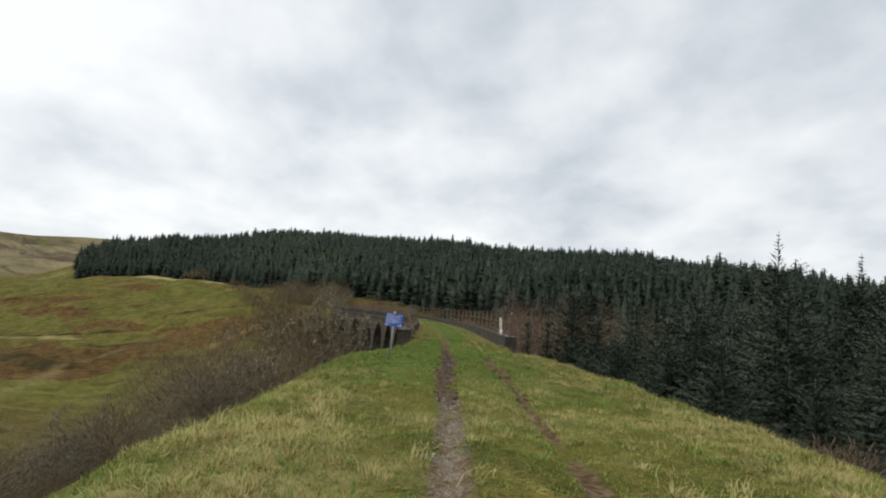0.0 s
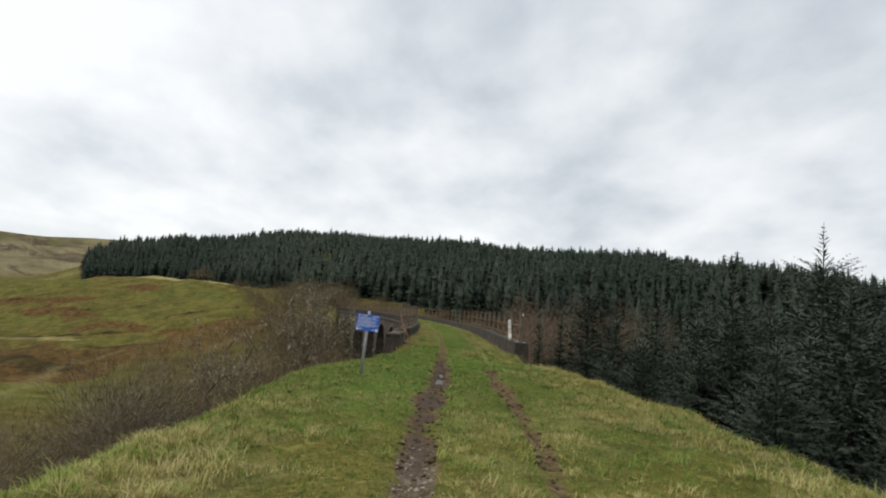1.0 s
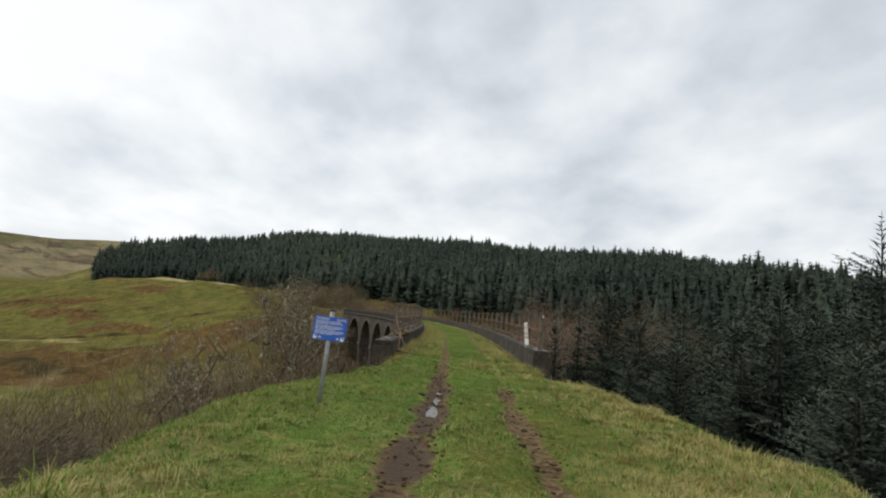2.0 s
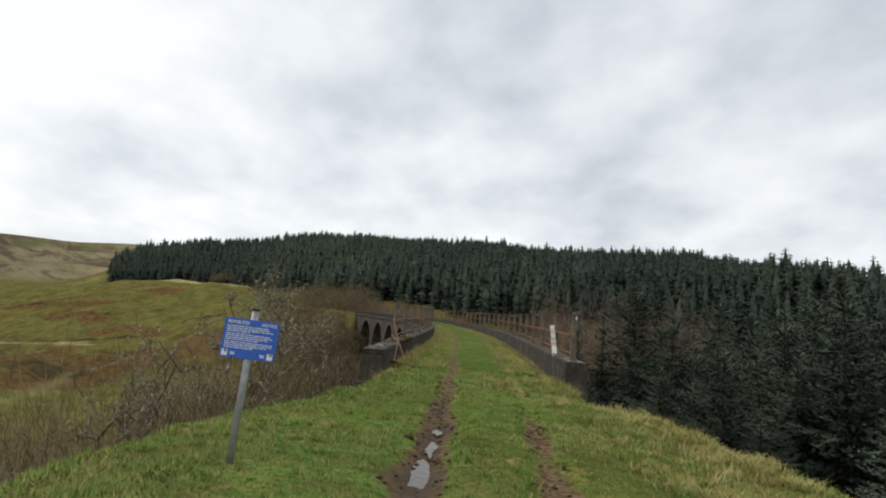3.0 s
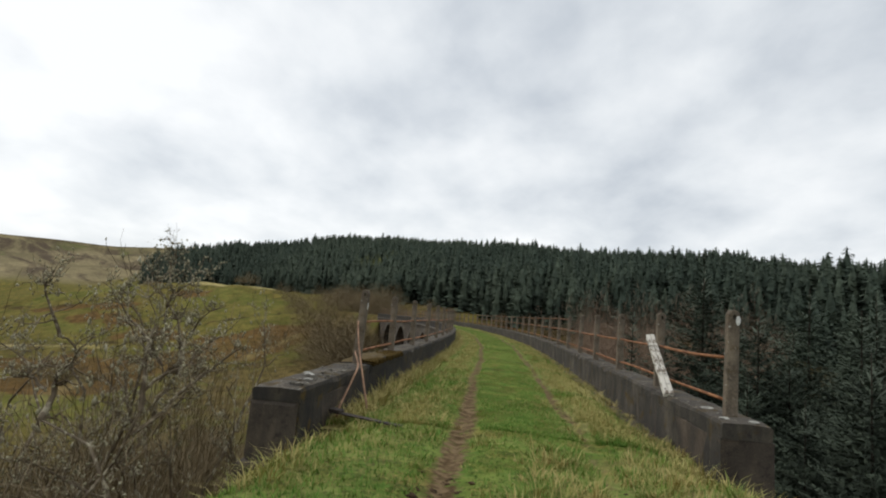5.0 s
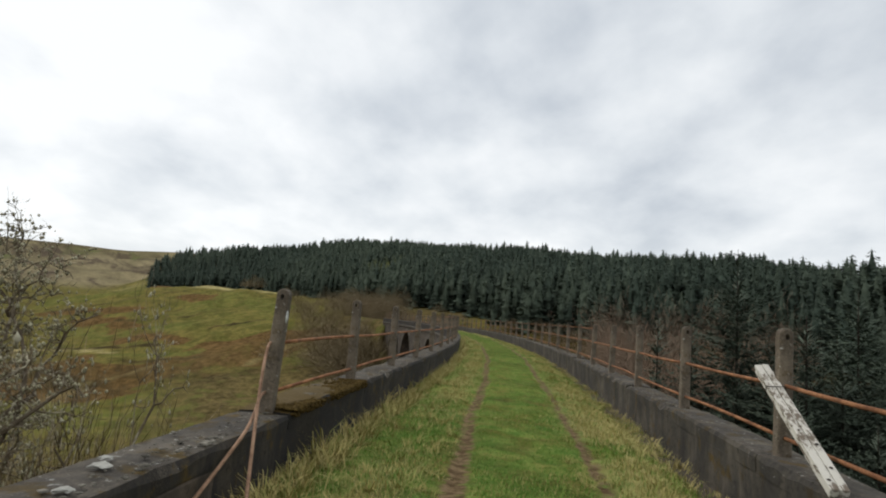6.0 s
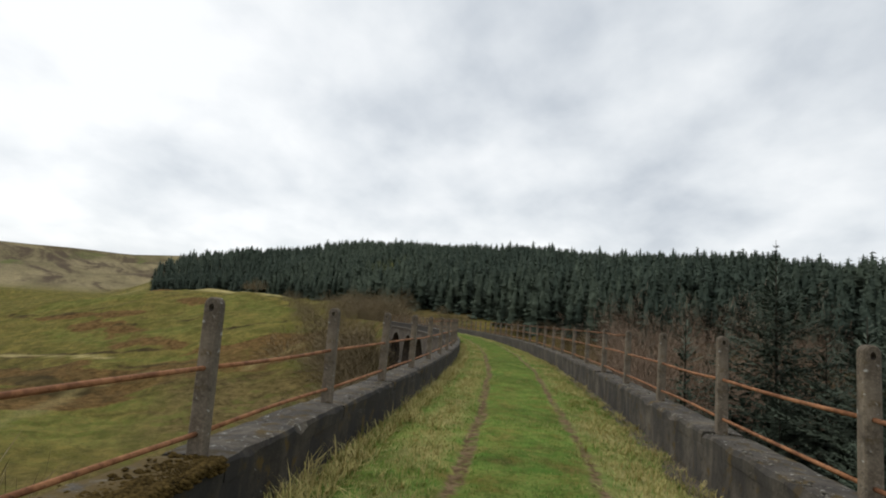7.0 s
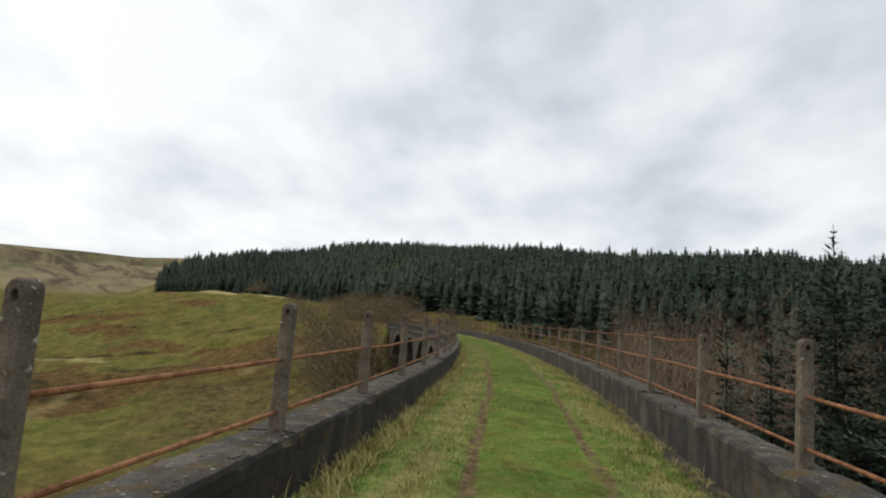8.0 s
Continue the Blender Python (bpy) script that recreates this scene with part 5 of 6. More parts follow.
# ---- bare trees and scrub ----
def bare_tree(name, mat, seed, height, levels, stems, spread, kids, wiggle=0.3, thick=0.012, lichen=0.0):
    """A leafless tree or bush grown branch by branch, scaled to the height. Returns the meshes of its limbs and its twigs."""
    rng = random.Random(seed)
    sets = ([], []), ([], [])
    tufts = []

    def limb(p, d, length, radius, level):
        fine = level >= levels
        n = 3 if fine else 4
        pts, dirs = [p.copy()], [d.copy()]
        for i in range(n):
            d = (d + Vector((rng.gauss(0, wiggle), rng.gauss(0, wiggle), rng.gauss(0.05, wiggle * 0.7)))).normalized()
            p = p + d * (length / n)
            pts.append(p.copy())
            dirs.append(d.copy())
        rad = [radius * (1 - 0.6 * i / n) for i in range(n + 1)]
        V, F = sets[0 if level < 2 else 1]
        v, f = tube(pts, rad, 5 if level == 0 else 4 if level == 1 else 3 if not fine else 2)
        k0 = len(V)
        V.extend(v)
        F.extend([tuple(q + k0 for q in fc) for fc in (f if not fine else f[::2])])
        if lichen and level >= 2 and rng.random() < lichen:
            tufts.append((pts[rng.randint(1, n)], rng.uniform(0.008, 0.02)))
        if fine:
            return
        for i in range(kids[min(level, len(kids) - 1)]):
            j = rng.randint(1, n)
            ang = rng.uniform(0.45, 1.1)
            side = Vector((rng.gauss(0, 1), rng.gauss(0, 1), rng.gauss(0.2, 0.7))).normalized()
            nd = (dirs[j] * math.cos(ang) + side * math.sin(ang)).normalized()
            limb(pts[j], nd, length * rng.uniform(0.45, 0.75), max(rad[j] * 0.6, 0.0008 * height), level + 1)

    for k in range(stems):
        a = rng.uniform(0, 6.28)
        off = Vector((math.cos(a), math.sin(a), 0)) * rng.uniform(0, spread * 0.35)
        d = Vector((math.cos(a) * spread * rng.uniform(0.1, 0.6), math.sin(a) * spread * rng.uniform(0.1, 0.6), 1)).normalized()
        limb(off - Vector((0, 0, 0.15)), d, height * rng.uniform(0.45, 0.6), thick * height * rng.uniform(0.7, 1.1), 0)
    top = max(q.z for q in sets[1][0])
    g = height / top
    out = [raw(name, [tuple(q * g) for q in V], F, mat) for V, F in sets]
    if lichen:
        octa = [(1, 0, 0), (0, 1, 0), (-1, 0, 0), (0, -1, 0), (0.2, 0.1, 0.9), (0, 0.1, -0.8)]
        fa = [(0, 1, 4), (1, 2, 4), (2, 3, 4), (3, 0, 4), (1, 0, 5), (2, 1, 5), (3, 2, 5), (0, 3, 5)]
        p = np.array([(q.x * g, q.y * g, q.z * g, rng.uniform(0, 6), r, r * 0.8, r * 1.3) for q, r in tufts])
        v, f = scatter_mesh(octa, fa, p)
        out.append(raw(name + "_lichen", v, f, M_LICHENTUFT))
    return out


def spray_arrays(seed, height, radius, n, size, upright, fine):
    """A rounded mass of twig sprays: vertices, four-sided faces, and a normal for each spray."""
    rng = np.random.default_rng(seed)
    d = rng.normal(0, 1, (n, 3))
    d /= np.linalg.norm(d, axis=1)[:, None]
    d[:, 2] = np.abs(d[:, 2]) * 1.0 - 0.15
    r = rng.random(n) ** 0.45
    lump = 1 + 0.35 * np.sin(d[:, 0] * 4 + seed) * np.cos(d[:, 1] * 5 + seed)
    p = d * r[:, None] * np.array([radius, radius, height * 0.66]) * lump[:, None] + np.array([0, 0, height * 0.30])
    p[:, 2] = np.maximum(p[:, 2], 0.1)
    v = d * (1 - upright) + np.array([0, 0, upright]) + rng.normal(0, 0.25, (n, 3))
    v /= np.linalg.norm(v, axis=1)[:, None]
    w = np.cross(v, rng.normal(0, 1, (n, 3)))
    w /= np.linalg.norm(w, axis=1)[:, None]
    L = size * rng.uniform(0.5, 1.4, n)[:, None]
    quad = np.stack([p, p + v * L * 0.6 + w * L * fine, p + v * L, p + v * L * 0.6 - w * L * fine], 1).reshape(-1, 3)
    f = np.arange(n * 4).reshape(-1, 4)
    out = d * 0.6 + np.array([0, 0, 0.35]) + rng.normal(0, 0.35, (n, 3))
    flip = (np.cross(quad.reshape(-1, 4, 3)[:, 1] - p, quad.reshape(-1, 4, 3)[:, 3] - p) * out).sum(1) < 0
    f[flip] = f[flip][:, ::-1]
    return quad, f, out / np.linalg.norm(out, axis=1)[:, None]


def spray_bush(name, mat, seed, height, radius, n, size, upright, fine=0.024):
    """A leafless bush: stems and a rounded mass of twig sprays. Returns limbs and twigs."""
    rng = np.random.default_rng(seed + 1000)
    quad, f, out = spray_arrays(seed, height, radius, n, size, upright, fine)
    V, F = [], []
    for k in range(7):
        a = rng.uniform(0, 6.28)
        e = Vector((math.cos(a) * radius * 0.6, math.sin(a) * radius * 0.6, height * rng.uniform(0.5, 0.8)))
        tv, tf = tube([(0, 0, -0.2), tuple(e * 0.5 + Vector((0, 0, height * 0.08))), tuple(e)], [0.005 * height, 0.003 * height, 0.001 * height], 4)
        F += [tuple(q + len(V) for q in fc) for fc in tf]
        V += tv
    return [raw(name + "_limb", [tuple(q) for q in V], F, mat), leafy(raw(name + "_twig", quad, f, mat), np.repeat(out, 4, axis=0))]


def build_thicket(spots):
    """Far scrub below and beyond the viaduct; spots: rows of x, y, height."""
    kinds = [spray_arrays(300 + i, 5.0, 2.7, 1700, 0.62, 0.25, 0.020) for i in range(3)]
    V, F, N, k0 = [], [], [], 0
    for i, (x, y, tall) in enumerate(spots):
        quad, f, out = kinds[i % 3]
        p = np.array([[x, y, gz(x, y) - 0.2, i * 2.4, tall / 5.0, tall / 5.0, tall / 5.0]])
        v, g = scatter_mesh(quad, f, p)
        V.append(v)
        F.append(g + k0)
        N.append(np.repeat(scatter_mesh(out, f, p * np.array([0, 0, 0, 1, 0, 0, 0]) + np.array([0, 0, 0, 0, 1, 1, 1]))[0], 4, axis=0))
        k0 += len(v)
    me = leafy(raw("thicket", np.concatenate(V), np.concatenate(F), M_TWIG), np.concatenate(N))
    thing("thicket", "dense leafless grey-brown scrub filling the valley", "scrub", kind="stuff", me=me)


def crooked(rng, a, b, n, bend):
    """A wandering line from a to b."""
    out, drift = [], Vector((0, 0, 0))
    span = (b - a).length
    for i in range(n + 1):
        t = i / n
        drift += Vector((rng.gauss(0, 1), rng.gauss(0, 1), rng.gauss(0, 0.7))) * bend * span / n
        out.append(a.lerp(b, t) + drift * (4 * t * (1 - t)) ** 0.6)
    return out


def gnarled_tree(name, seed, limbs, girth, side, reach):
    """An old hawthorn: crooked limbs from (start, end) pairs, short kinked branches, fine twigs with lichen. Returns limbs, twigs and lichen."""
    rng = random.Random(seed)
    V, F, TV, TF, tufts = [], [], [], [], []

    def add(VV, FF, pts, rad, sides):
        v, f = tube(pts, rad, sides)
        FF.extend([tuple(q + len(VV) for q in fc) for fc in (f if sides > 2 else f[::2])])
        VV.extend(v)

    def shoot(p, d, length, radius, level):
        n = 4
        pts = [p.copy()]
        for i in range(n):
            d = (d + Vector((rng.gauss(0, 0.42), rng.gauss(0, 0.42), rng.gauss(0.07, 0.34)))).normalized()
            p = p + d * (length / n)
            pts.append(p.copy())
        add(TV, TF, pts, [radius * (1 - 0.55 * i / n) for i in range(n + 1)], 4 if level == 0 else 3 if level == 1 else 2)
        if level and rng.random() < 0.65:
            tufts.append((pts[rng.randint(1, n)], rng.uniform(0.010, 0.028)))
        if level < 2:
            for k in range(5 if level == 0 else 3):
                j = rng.randint(1, n)
                e = Vector((rng.gauss(0, 1), rng.gauss(0, 1), rng.gauss(0.35, 0.8))).normalized()
                shoot(pts[j], (d * 0.5 + e).normalized(), length * rng.uniform(0.35, 0.7), max(radius * 0.5, 0.0042), level + 1)

    for a, b, thick in limbs:
        n = 9
        line = crooked(rng, Vector(a), Vector(b), n, 0.42)
        rad = [girth * thick * (1 - 0.8 * i / n) for i in range(n + 1)]
        add(V, F, line, rad, 6)
        for k in range(side):
            t = rng.uniform(0.3, 1.0)
            i = min(int(t * n), n)
            d = Vector((rng.gauss(0, 1), rng.gauss(0, 1), rng.gauss(0.25, 0.6))).normalized()
            shoot(line[i], d, reach * rng.uniform(0.5, 1.2) * (1.15 - 0.5 * t), max(rad[i] * 0.5, 0.008), 0)
    octa = [(1, 0, 0), (0, 1, 0), (-1, 0, 0), (0, -1, 0), (0.2, 0.1, 0.9), (0, 0.1, -0.8)]
    fa = [(0, 1, 4), (1, 2, 4), (2, 3, 4), (3, 0, 4), (1, 0, 5), (2, 1, 5), (3, 2, 5), (0, 3, 5)]
    p = np.array([(q.x, q.y, q.z, rng.uniform(0, 6), r, r * 0.8, r * 1.3) for q, r in tufts])
    v, f = scatter_mesh(octa, fa, p)
    return [raw(name, [tuple(q) for q in V], F, M_LICHEN), raw(name + "_twig", [tuple(q) for q in TV], TF, M_LICHEN), raw(name + "_lichen", v, f, M_LICHENTUFT)]


def old_thorn(seed):
    """Limbs of a 5 m tree: two or three stems that fork low."""
    rng = random.Random(seed)
    limbs = []
    for k in range(rng.randint(2, 3)):
        a = rng.uniform(0, 6.28)
        knee = Vector((math.cos(a) * rng.uniform(0.3, 0.9), math.sin(a) * rng.uniform(0.3, 0.9), rng.uniform(1.6, 2.6)))
        limbs.append(((0, 0, -0.3), tuple(knee), 1.0))
        for j in range(2):
            b = a + rng.uniform(-1.4, 1.4)
            r = rng.uniform(0.4, 1.5)
            limbs.append((tuple(knee), (knee.x + math.cos(b) * r, knee.y + math.sin(b) * r, rng.uniform(3.4, 4.7)), 0.55))
    return gnarled_tree("thorn", seed, limbs, 0.085, 9, 0.85)


def plant_scrub():
    rng = random.Random(3)
    old = [old_thorn(100 + i) for i in range(4)]
    wispy = [bare_tree("wispy_tree", M_TWIG, 110 + i, 5.0, 3, 4, 0.6, (6, 6, 5), 0.2, 0.006) for i in range(2)]
    thin = [spray_bush("far_bush", M_TWIG, 160 + i, 5.0, 2.7, 5200, 0.40, 0.25, 0.016) for i in range(3)]
    brush = [spray_bush("brush", M_TWIG, 180 + i, 4.0, 2.2, 11000, 0.24, 0.22, 0.010) for i in range(3)]
    grey = [spray_bush("grey_brush", M_LICHEN, 190 + i, 4.0, 2.2, 9000, 0.26, 0.15, 0.012) for i in range(2)]
    heath = [spray_bush("heather", M_REDTWIG, 170 + i, 0.55, 0.42, 420, 0.16, 0.5) for i in range(2)]
    red = [spray_bush("birch", M_REDTWIG, 140 + i, 16.0, 3.9, 12000, 0.45, 0.3, 0.014) for i in range(3)]

    def put(name, parts, label, cat, group, x, y, s, zs=1.0, free=True):
        turn = pose(0, 0, 0, rng.gauss(0, 4), rng.gauss(0, 4), rng.uniform(0, 360)) if free else Matrix.Identity(4)
        ob = thing(name, label, cat, group, m=Matrix.Translation((x, y, gz(x, y) - 0.1)) @ turn @ Matrix.Diagonal((s, s, s * zs, 1)))
        for nm, me in zip(("limb", "twig", "lichen"), parts):
            tagged(part(nm, me, ob, "pale grey-green lichen tufts" if nm == "lichen" else ""), kind="" if nm == "limb" and "_limb" not in me.name else "stuff")

    tl, tg = "leafless gnarled tree with pale lichen on its branches", "bare trees on the embankment"
    bx, by = -5.75, 1.5
    g = 0.1 - gz(bx, by)
    hero = gnarled_tree("hawthorn", 77, (((0, 0, -0.2), (-1.1, -0.1, g - 1.15), 1.0), ((-1.1, -0.1, g - 1.15), (-0.95, -0.15, g + 0.1), 0.7), ((-0.95, -0.15, g + 0.1), (-1.25, -0.3, g + 1.2), 0.4),
                                         ((0, 0, -0.2), (0.38, 0.05, g - 0.9), 1.0), ((0.38, 0.05, g - 0.9), (0.4, 0.1, g + 0.2), 0.6),
                                         ((0.4, 0.1, g + 0.1), (-0.5, 0.2, g + 0.95), 0.35), ((0.3, 0.0, g - 1.25), (1.65, 0.75, g), 0.55), ((0.38, 0.1, g - 0.6), (1.45, 0.3, g + 0.35), 0.4),
                                         ((-1.1, -0.1, g - 0.7), (-1.9, -0.4, g + 0.2), 0.4), ((0, 0, g - 2.2), (-1.3, -0.8, g - 1.5), 0.4)), 0.075, 12, 0.62)
    cx, cy = -6.7, 3.8
    g2 = 0.1 - gz(cx, cy)
    tall = gnarled_tree("ash", 78, (((0, 0, -0.2), (0.2, 0, g2 - 1.5), 1.0), ((0.2, 0, g2 - 1.5), (0.1, 0.2, g2 + 0.8), 0.6), ((0.1, 0.2, g2 + 0.8), (0.1, 0, g2 + 1.75), 0.3),
                                    ((0.2, 0, g2 - 0.8), (1.2, 0.3, g2 + 0.7), 0.45), ((0.2, 0, g2 - 0.5), (-1.1, -0.2, g2 + 1.0), 0.45), ((0.1, 0.1, g2 + 0.6), (0.9, -0.3, g2 + 1.4), 0.3),
                                    ((0.1, 0.1, g2 + 0.3), (-0.7, 0.4, g2 + 1.5), 0.3), ((0.2, 0, g2 - 1.8), (1.4, -0.4, g2 - 0.2), 0.4), ((0.2, 0, g2 - 2.4), (-1.3, 0.3, g2 - 0.6), 0.4)), 0.085, 13, 0.6)
    put("bare_tree", tall, "tall leafless tree with pale lichened twigs", "bare tree", tg, cx, cy, 1.0, 1.0, False)
    put("bare_tree", hero, "gnarled leafless hawthorn with crooked lichened limbs", "bare tree", tg, bx, by, 1.0, 1.0, False)
    for i, (x, y, top, wide) in enumerate(((-5.3, 2.9, 0.8, 0.5), (-8.3, -6.0, -1.9, 0.8), (-7.2, -10.4, -2.0, 0.9), (-6.9, -14.0, -1.6, 1.0), (-7.4, -12.2, -1.9, 0.95), (-9.2, -13.2, -2.7, 0.9), (-10.6, -12.4, -2.9, 0.9),
                                           (-11.8, -8.0, -2.6, 0.9), (-12.5, -15.0, -3.6, 1.0), (-10.5, 3.0, 0.2, 0.7), (-14.5, -7.0, -3.6, 1.0), (-16.5, -11.5, -4.6, 1.0), (-8.6, 5.0, 0.9, 0.6),
                                           (-10.4, 6.5, 0.2, 0.7), (-12.0, 8.0, -0.6, 0.7))):
        h = (top - gz(x, y)) / 4.8
        put("bare_tree", old[i % 4], tl, "bare tree", tg, x, y, h * wide, 1 / wide)
    for i, (x, y, top) in enumerate(((-8.2, 0.0, 1.4), (-7.7, 2.8, 1.2), (-9.6, -1.5, 0.5), (-8.2, -4.6, -0.5), (-10.0, 1.0, 0.8))):
        put("bare_tree", wispy[i % 2], "slender leafless tree with fine pale twigs", "bare tree", tg, x, y, (top - gz(x, y)) / 5.0 * 0.75, 1.33)
    bl, bg = "leafless brown bush of thin upright twigs", "bare bushes below the viaduct"
    for i, (x, y, top) in enumerate(((-6.2, 4.6, 0.0), (-7.0, 5.8, 0.5), (-5.6, 2.9, -0.8), (-7.8, 6.2, 0.5), (-4.8, 0.8, -1.6), (-7.6, 3.6, 0.0), (-8.4, 7.2, 0.5))):
        put("bare_bush", brush[i % 3], bl, "bush", bg, x, y, (top - gz(x, y)) / 4.0 * 0.7, 1.4)
    for i, (x, y, top) in enumerate(((-7.6, -13.2, -2.2), (-8.6, -15.0, -2.7), (-8.2, -11.2, -2.5), (-9.6, -9.0, -2.9), (-10.2, -14.0, -3.2), (-8.8, -7.0, -2.2), (-9.6, -4.6, -1.8), (-8.4, -2.6, -1.4), (-10.8, -2.0, -1.7), (-7.0, -5.6, -2.0),
                                     (-11.4, -6.4, -2.6), (-9.2, 0.6, -0.9), (-11.2, 2.4, -0.9), (-12.8, -0.4, -1.6), (-13.0, -10.0, -3.6), (-6.6, -0.8, -1.4))):
        put("bare_bush", brush[i % 3], bl, "bush", bg, x, y, max((top - gz(x, y)) / 4.0, 0.35) * 0.9, 1.1)
    for i in range(9):
        x, y = rng.uniform(4.9, 6.2), rng.uniform(-21.5, -17.0)
        put("heather", heath[i % 2], "low brown heather clump on the bank's edge", "heather", "heather on the bank", x, y, rng.uniform(0.7, 1.1))
    spots = []
    for n in range(210):
        az = rng.uniform(-41, -7)
        far = float(np.interp(az, (-41, -34, -26, -18, -7), (52, 58, 84, 112, 128)))
        d = 13 + (far - 13) * rng.random() ** 0.8
        x, y = d * math.sin(radians(az)), d * math.cos(radians(az)) - 9
        if x > -5.2 - 0.03 * max(y, 0) or (y > 12 and x > at_line(y, -6.0).x):
            continue
        tall = rng.uniform(2.4, 4.6) * float(np.interp(d, (13, 26, 60), (0.62, 0.85, 1.1)))
        if d > 45:
            spots.append((x, y, tall * 1.15))
        else:
            put("bare_bush", brush[n % 3], bl, "bush", bg, x, y, tall / 4.0, 1.0)
    for n in range(26):
        x, y = rng.uniform(-50, -15), rng.uniform(116, 164)
        spots.append((x, y, min(max(rng.uniform(2.6, 4.6) - gz(x, y), 4.0), 9.5)))
    for n in range(130):
        az, d = rng.uniform(-42, -11), 12 + 28 * rng.random() ** 1.3
        x, y = d * math.sin(radians(az)), d * math.cos(radians(az)) - 9
        if x < -5.4 and not (y > 12 and x > at_line(y, -6.0).x):
            put("bare_bush", brush[n % 3], bl, "bush", bg, x, y, rng.uniform(1.6, 3.4) / 4.0, 1.0)
    for n in range(30):
        y, off = rng.uniform(-20, -4), rng.uniform(7.5, 20)
        put("bare_bush", grey[n % 2], "leafless bush with grey lichened twigs", "bush", bg, -off, y, rng.uniform(2.0, 3.4) / 4.0, 1.0)
    for n in range(80):
        q = rng.uniform(34, 125) if n > 14 else rng.uniform(24, 40)
        off = rng.uniform(4.6, float(np.interp(q, (24, 40, 60, 90, 120), (6.0, 7, 10, 15, 14))))
        p = at_line(q, -off)
        top = float(np.interp(q, (24, 60, 110), (-2.4, -0.9, 0.8))) + float(np.interp(off, (5, 9), (-1.0, 0))) + rng.gauss(0, 0.6)
        tall = min(max(top - gz(p.x, p.y), 1.8), 9.0)
        if q > 45:
            spots.append((p.x, p.y, tall))
        else:
            put("bare_bush", brush[n % 3], bl, "bush", bg, p.x, p.y, tall / 4.0)
    for n in range(76):
        x, y = rng.uniform(-32, 42), rng.uniform(116, 150)
        spots.append((x, y, rng.uniform(2.0, 3.8)))
    build_thicket(spots)
    for x, y, s in ((-96, 203, 1.2), (-101, 206, 0.9), (-47, 172, 1.7), (-42, 165, 1.5), (-52, 178, 1.6), (-36, 142, 1.7), (-40, 150, 1.6), (-60, 160, 1.4), (-33, 134, 1.5), (-26, 131, 1.3), (-66, 170, 1.2), (-22, 126, 1.4), (-30, 146, 1.6), (-18, 122, 1.1), (-12, 121, 1.0), (-74, 182, 1.2), (-56, 150, 1.3), (-44, 140, 1.4), (-50, 160, 1.5), (-28, 122, 1.4), (-36, 158, 1.6), (-44, 150, 1.5), (-50, 168, 1.6), (-30, 152, 1.4), (-58, 172, 1.5), (-24, 138, 1.4), (-34, 168, 1.7)):
        put("bare_bush", thin[int(abs(x)) % 3], "rounded leafless grey-brown bush at the wood's edge", "bush", "bushes along the wood", x, y, s * 1.15, 0.9)
    for n in range(36):
        y = 42 + 58 * (n + rng.random()) / 36
        x = rng.uniform(0.10 * (y - 6) + 2.5, 0.52 * (y - 6))
        top = rng.uniform(2.2, 6.0) + 0.03 * (y - 42)
        put("bare_birch", red[n % 3], "leafless reddish-brown birch in the valley thicket", "birch", "birches in the valley", x, y, max((top - gz(x, y)) / 16, 0.45))


plant_scrub()


# ---- grass ----
def freshness(x, y):
    """How green the turf is, 0 dry to 1 lush: greener towards and on the viaduct."""
    return np.clip(0.25 + 0.75 * step(-18, -10, y) + 0.9 * fbm(x * 0.5, y * 0.5, 3, 111), 0, 1)


def build_blades(name, label, seed, where, tall):
    """Grass as single leaning blades; tall ones bend in two steps."""
    rng = np.random.default_rng(seed)
    x, y, z, h, dry, out = where(rng)
    n = len(x)
    a = np.where(np.isnan(out), rng.uniform(0, 2 * math.pi, n), out + rng.normal(0, 0.5, n))
    lean = rng.gamma(2.0, 0.3, n) + (0.45 if tall else 0.15)
    w = (0.0018 + 0.007 * np.sqrt(h)) * (0.85 if tall else 2.0)
    dx, dy = np.cos(a), np.sin(a)
    px, py = -dy, dx
    pts = []
    for t, wid in (((0, 1.0), (0.55, 0.8), (1.0, 0.0)) if tall else ((0, 1.0), (1.0, 0.0))):
        ox, oz = h * lean * t * t * 0.8, h * t * np.maximum(1 - 0.3 * lean * t, 0.25)
        for sg in ((-1, 1) if wid else (0,)):
            pts.append(np.stack([x + dx * ox + px * w * wid * sg, y + dy * ox + py * w * wid * sg, z - 0.012 + oz], 1))
    v = np.stack(pts, 1).reshape(-1, 3)
    k = len(pts)
    i = np.arange(n) * k
    if tall:
        f = np.concatenate([np.stack([i, i + 1, i + 3], 1), np.stack([i, i + 3, i + 2], 1), np.stack([i + 2, i + 3, i + 4], 1)])
    else:
        f = np.stack([i, i + 1, i + 2], 1)
    hue = np.clip(rng.normal(0.5, 0.2, n) + 0.35 - 0.65 * freshness(x, y), 0, 1)
    me = raw(name, v, f, M_BLADE, dict(dry=np.repeat(np.clip(dry, 0, 1), k), hue=np.repeat(hue, k)))
    thing(name, label, "grass", kind="stuff", me=me)


def patches(s, lat):
    return fbm(s * 0.8, lat * 0.8, 3, 101), fbm(s * 2.6, lat * 2.6, 2, 102)


